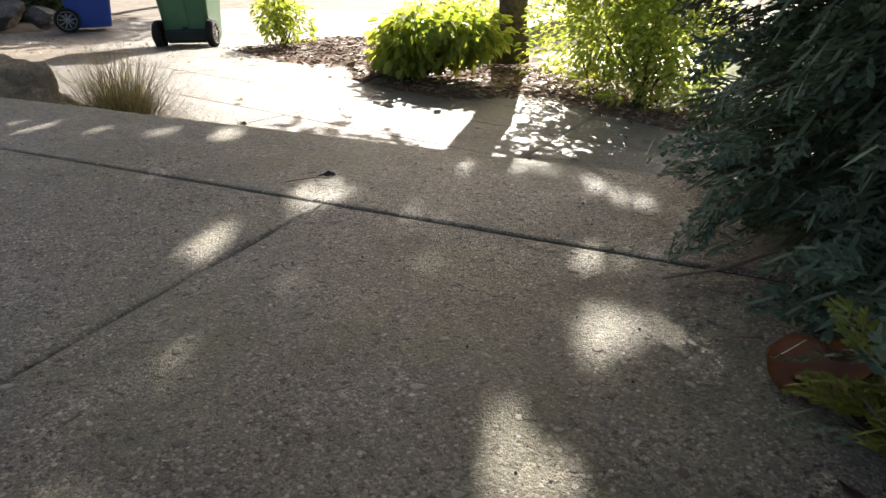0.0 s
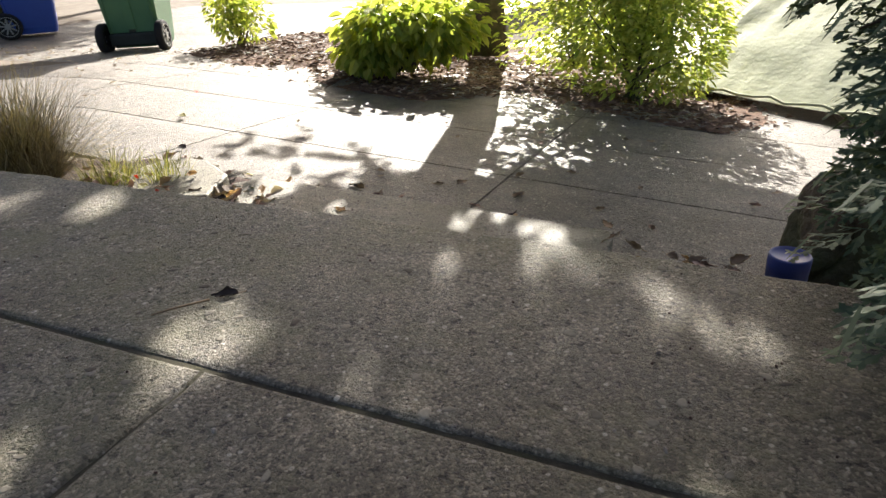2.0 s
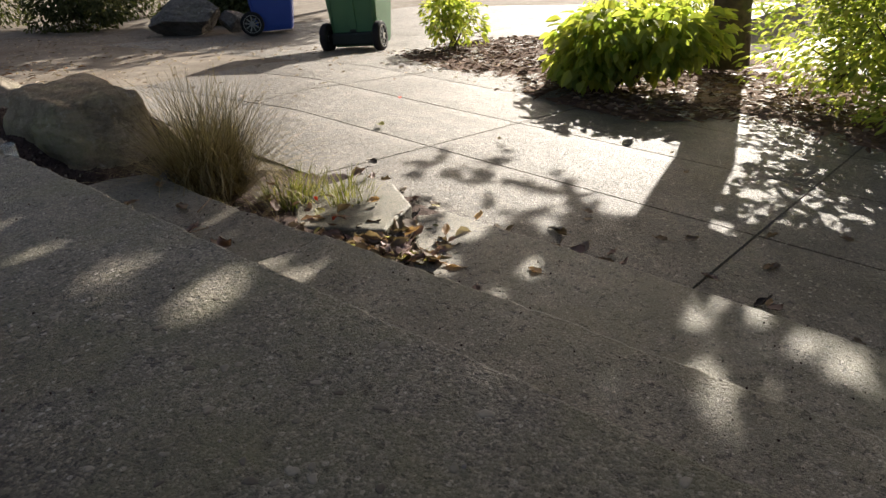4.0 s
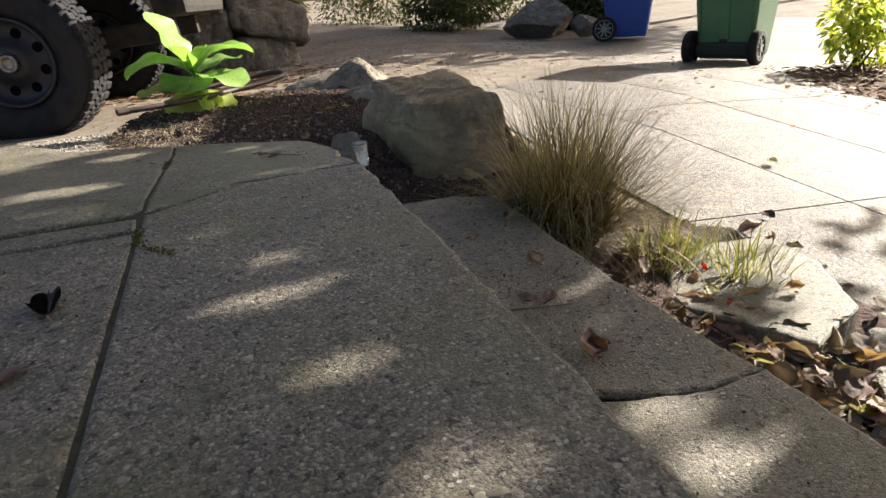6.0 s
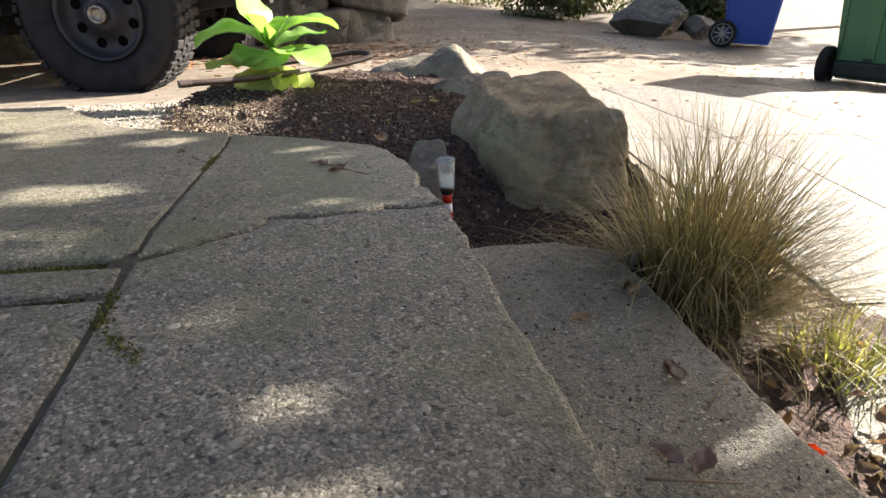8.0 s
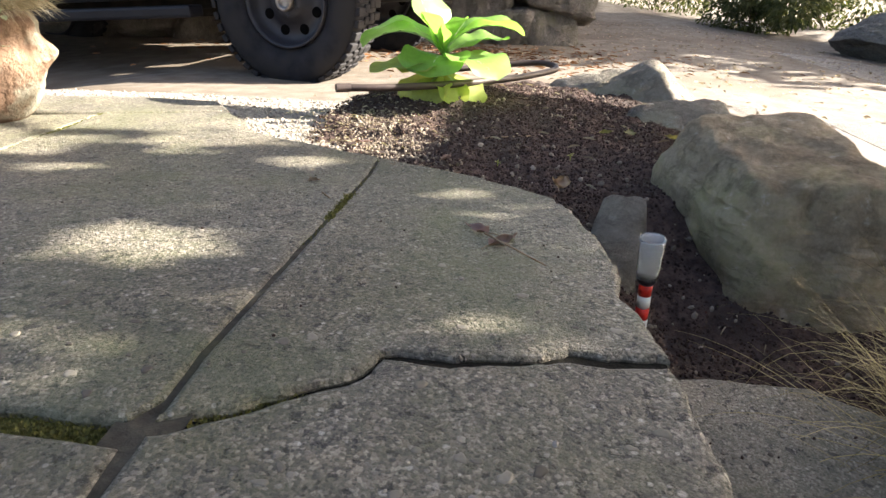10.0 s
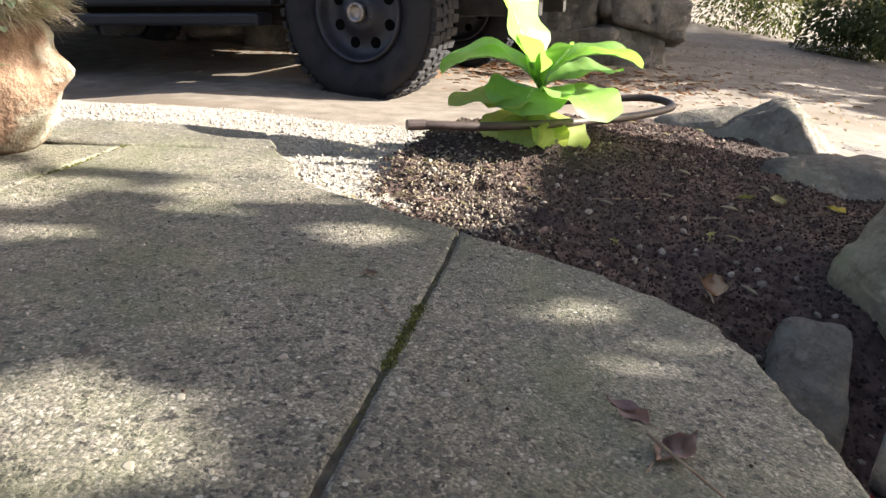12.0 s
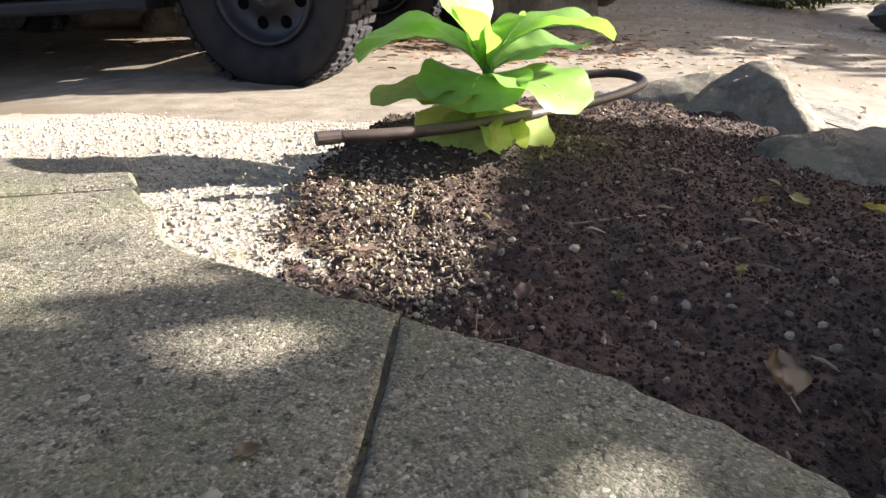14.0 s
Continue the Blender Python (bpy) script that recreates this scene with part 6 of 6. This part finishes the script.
# reddish needles at the foot of the stone wall
spots = []
for _ in range(5000):
    x, y = rng.gauss(-5.0, 0.45), rng.gauss(2.6, 0.8)
    a = rng.uniform(0, 6.28)
    spots.append((Vector((x, y, gz(x, y) + rng.uniform(-0.03, 0.0))), Vector((math.cos(a), math.sin(a), 0.15)), Vector((0, 0, 1)), rng.uniform(0.03, 0.08)))
solid("needle_litter", leaf_cloud("needle_litter", spots, mat_leaf("needles", (0.20, 0.08, 0.03), (0.34, 0.17, 0.08), 0.1), 0.10), None, "reddish dry needles below the stone wall", "leaf litter", kind="stuff")

# ---- twigs ----
for pts, r in (([(1.352, 2.665, 0.035), (1.301, 2.644, 0.010), (1.239, 2.604, 0.003)], 0.0022), ([(1.338, 2.522, 0.004), (1.296, 2.507, 0.003)], 0.0012), ([(1.36, 2.30, 0.004), (1.30, 2.30, 0.004)], 0.0015),
               ([(-1.46, 2.83, -0.078), (-1.50, 2.93, -0.076)], 0.002), ([(-0.30, 3.20, T1 + 0.004), (-0.35, 3.26, T1 + 0.006)], 0.0015), ([(-0.22, 3.09, T1 + 0.004), (-0.20, 3.17, T1 + 0.004)], 0.0015), ([(0.695, 2.74, 0.004), (0.67, 2.715, 0.003), (0.66, 2.70, 0.003)], 0.0012),
               ([(-0.80, 2.84, -0.022), (-0.76, 2.87, -0.02), (-0.72, 2.90, -0.018)], 0.0012), ([(-0.95, 2.62, -0.042), (-0.93, 2.635, -0.042)], 0.0012)):
    t = thing("twig", pts[0], "thin dry brown twig lying on the ground", "twig")
    part("stick", tube([Vector(p) - Vector(pts[0]) for p in pts], r, 6, 0.6), M_TWIG, t, "", True)

# ---- dark bottle end by the boulder ----
bt = thing("plastic_bottle", (-0.735, 3.375, -0.215), "dark blue-black plastic bottle lying beside the grass", "bottle", turn=40)
part("shell", lathe([(0.0, 0.0), (0.022, 0.002), (0.026, 0.01), (0.026, 0.07), (0.012, 0.09), (0.011, 0.10), (0.0, 0.10)], 24, pose(0, 0, 0.026, 90, 0, 0)), M_BLACKPL, bt, "", True)

# ---- dark rock and can beside the steps ----
hewn((1.43, 3.93, -0.37), [((1, 0, 0.1), 0.11), ((-0.95, -0.2, 0.15), 0.10), ((0, -1, 0.12), 0.10), ((0, 1, 0), 0.13), ((0, 0.1, 1), 0.14), ((-0.6, -0.3, 0.7), 0.13), ((0, 0, -1), 0.12)],
     M_BARK, "dark brown rounded rock beside the steps", 19, power=9, amps=(0.03, 0.012, 0.004))
cn = thing("can", (1.27, 3.56, gz(1.27, 3.56) + 0.012), "blue and white can standing beside leaf litter", "can")
part("lower", lathe([(0.0, 0.0), (0.052, 0.0), (0.054, 0.004), (0.047, 0.085), (0.0, 0.085)], 28), M_WHITE, cn, "white lower half", True)
part("upper", lathe([(0.0, 0.085), (0.047, 0.085), (0.049, 0.145), (0.046, 0.150), (0.042, 0.146), (0.0, 0.142)], 28), M_NAVY, cn, "dark blue upper half", True)
cn.scale = (0.76, 0.76, 0.76)

# ---- moss in the joints ----
def moss_line(pts, width, count, seed, deep=0.0065):
    r2 = random.Random(seed)
    sp = []
    for _ in range(count):
        t = r2.random() * (len(pts) - 1)
        i = int(t)
        (x0, y0), (x1, y1) = pts[i], pts[i + 1]
        f = t - i
        x, y = x0 + (x1 - x0) * f + r2.gauss(0, width), y0 + (y1 - y0) * f + r2.gauss(0, width)
        sp.append((Vector((x, y, patio_z(x, y) - deep)), rnd_dir(r2) + Vector((0, 0, 1.2)), rnd_dir(r2), r2.uniform(0.0018, 0.0042)))
    return sp


sp = moss_line([(-0.42, 2.30), (-0.42, 2.64)], 0.006, 2400, 1) + moss_line([(-0.36, 2.50), (-0.36, 2.65), (-0.42, 2.655)], 0.005, 1260, 2) + moss_line([(-0.72, 2.655), (-0.98, 2.655), (-1.2, 2.655)], 0.0025, 260, 3, 0.0038) + moss_line([(-0.84, 2.655), (-0.97, 2.657)], 0.0045, 650, 6, 0.002) + moss_line([(-0.36, 2.655), (-0.30, 2.66), (-0.24, 2.70)], 0.004, 400, 7, 0.001) + moss_line([(-1.1, 2.06), (-1.52, 2.06)], 0.006, 1260, 4, 0.004) + moss_line([(-0.43, 2.67), (-0.47, 2.73)], 0.005, 480, 5)
solid("moss", leaf_cloud("moss", sp, mat_leaf("moss_green", (0.07, 0.07, 0.018), (0.20, 0.185, 0.05), 0.1, 0.9), 1.5), None, "yellow-green moss growing in the slab joints", "moss", kind="stuff")

# ---- specks of grit and seeds on the slabs ----
def on_slab(r3):
    x, y = r3.uniform(-1.15, 1.35), r3.uniform(1.9, 2.95)
    near_crack = any(math.hypot(x - a, y - b) < 0.034 for a, b in CRACK)
    in_joint = abs(y - YJ) < 0.009 or (abs(x - XC) < 0.009 and y < YJ) or (-0.445 < x < -0.33 and y < YJ) or abs(y - 2.06) < 0.009
    return (x, y, patio_z(x, y)) if y < 2.95 - 0.3 * max(0.0, -0.85 - x) * 2 and not in_joint and not near_crack else (0, 0, None)


pebble_stuff("dark_specks", 700, on_slab, 0.0013, M_SOILBIT, 61, "tiny dark seeds and grit on the patio", "grit")
pebble_stuff("pale_specks", 260, on_slab, 0.0020, M_GRIT, 62, "tiny pale stones and crumbs on the patio", "grit")


def on_steps(r3):
    x, y = r3.uniform(-0.68, 1.0), r3.uniform(2.98, 3.74)
    if abs(x) < 0.06:
        return 0, 0, None
    if y < 3.27:
        return x, y, T1
    return (x, y, T2) if x > 0.06 and y > 3.3 and y < 3.7 else (0, 0, None)


pebble_stuff("step_crumbs", 500, on_steps, 0.0018, M_SOILBIT, 63, "dark crumbs and dirt on the steps", "grit")

# ---- stones showing in the washed concrete ----
def aggregate(name, count, where, seed, label, lo=0.0011, hi=0.0048):
    r4 = random.Random(seed)
    verts, faces = [], []
    done = 0
    while done < count:
        x, y, z = where(r4)
        if z is None:
            continue
        done += 1
        s = lo + (hi - lo) * r4.random() ** 2.6
        turn, sq = r4.uniform(0, 6.28), r4.uniform(0.55, 0.95)
        c, n = math.cos(turn), math.sin(turn)
        o = len(verts)
        for ring, (k, h) in enumerate(((1.0, -0.0006), (0.90, 0.04 * s + 0.0001), (0.55, 0.07 * s + 0.0001))):
            for i in range(8):
                a = 6.2832 * i / 8
                wob = 1 + 0.22 * math.sin(a * 2 + turn * 3) + 0.16 * math.sin(a * 3 + turn * 7)
                u, v = k * s * wob * math.cos(a), k * s * sq * wob * math.sin(a)
                verts.append((x + u * c - v * n, y + u * n + v * c, z + h))
        for ring in range(2):
            for i in range(8):
                faces.append((o + ring * 8 + i, o + ring * 8 + (i + 1) % 8, o + ring * 8 + 8 + (i + 1) % 8, o + ring * 8 + 8 + i))
        faces.append(tuple(o + 16 + i for i in range(8)))
    return solid(name, mesh_of(name, verts, faces, M_AGG, True), None, label, "aggregate", kind="stuff")


M_AGG = mat_leaf("aggregate", (0.09, 0.074, 0.052), (0.32, 0.285, 0.22), 0.0, 0.7, 0.4, 0.4, 300)
aggregate("patio_aggregate", 3600, on_slab, 64, "rounded tan and grey stones showing in the washed concrete", 0.0012, 0.0062)
aggregate("step_aggregate", 2200, on_steps, 65, "small stones showing in the worn step concrete", 0.001, 0.0038)

# ---- straw and dry bits on the bed beside the slab ----
rng = random.Random(66)
sp = []
while len(sp) < 900:
    x, y = rng.gauss(-1.42, 0.16), rng.gauss(2.56, 0.09)
    if not inside(x, y, BED) and not inside(x, y, GRAVEL):
        continue
    a = rng.uniform(0, 6.28)
    sp.append((Vector((x, y, max(bed_z(x, y), gravel_z(x, y)) + rng.uniform(0.0, 0.006))), Vector((math.cos(a), math.sin(a), rng.uniform(-0.2, 0.5))), Vector((0, 0, 1)) + rnd_dir(rng) * 0.6, rng.uniform(0.005, 0.014)))
for _ in range(90):
    x, y = rng.uniform(-2.2, -0.9), rng.uniform(2.6, 3.4)
    if inside(x, y, BED):
        a = rng.uniform(0, 6.28)
        sp.append((Vector((x, y, bed_z(x, y) + rng.uniform(0.002, 0.008))), Vector((math.cos(a), math.sin(a), rng.uniform(-0.2, 0.3))), Vector((0, 0, 1)), rng.uniform(0.01, 0.035)))
solid("dry_bits", leaf_cloud("dry_bits", sp, M_STRAW, 0.18), None, "dry straw and plant bits strewn on the soil", "leaf litter", kind="stuff")

# ---- seedlings and a dry sprig in the bed ----
for x, y, n, tall in ((-1.36, 3.00, 7, 0.013), (-1.30, 2.86, 8, 0.015)):
    rng = random.Random(int(-x * 1000))
    sd = thing("seedling", (x, y, bed_z(x, y)), "tiny pale green seedling sprouting in dark soil", "seedling")
    part("stem", tube([(0, 0, -0.004), (0.001, 0, tall)], 0.0007, 5), M_BUSH_A, sd)
    for k in range(n):
        a = 6.283 * k / n + rng.uniform(-0.3, 0.3)
        solid("leaf", leaf_cloud("leaf", [(Vector((0.001, 0, tall * rng.uniform(0.5, 1.0))), Vector((math.cos(a), math.sin(a), rng.uniform(0.0, 0.6))), Vector((0, 0, 1)), rng.uniform(0.006, 0.010))], M_BLADE_G, 1.6), sd)
sprig = thing("dry_sprig", (-1.175, 2.72, bed_z(-1.175, 2.72)), "wispy straw-coloured sprig at the slab corner", "plant")
rng = random.Random(83)
for k in range(9):
    a = rng.uniform(0, 6.283)
    reach, rise = rng.uniform(0.02, 0.07), rng.uniform(0.02, 0.05)
    part("stem", tube([(0, 0, -0.005), (reach * 0.4 * math.cos(a), reach * 0.4 * math.sin(a), rise * 0.8), (reach * math.cos(a), reach * math.sin(a), rise)], 0.0008, 5, 0.5), M_TWIG, sprig)
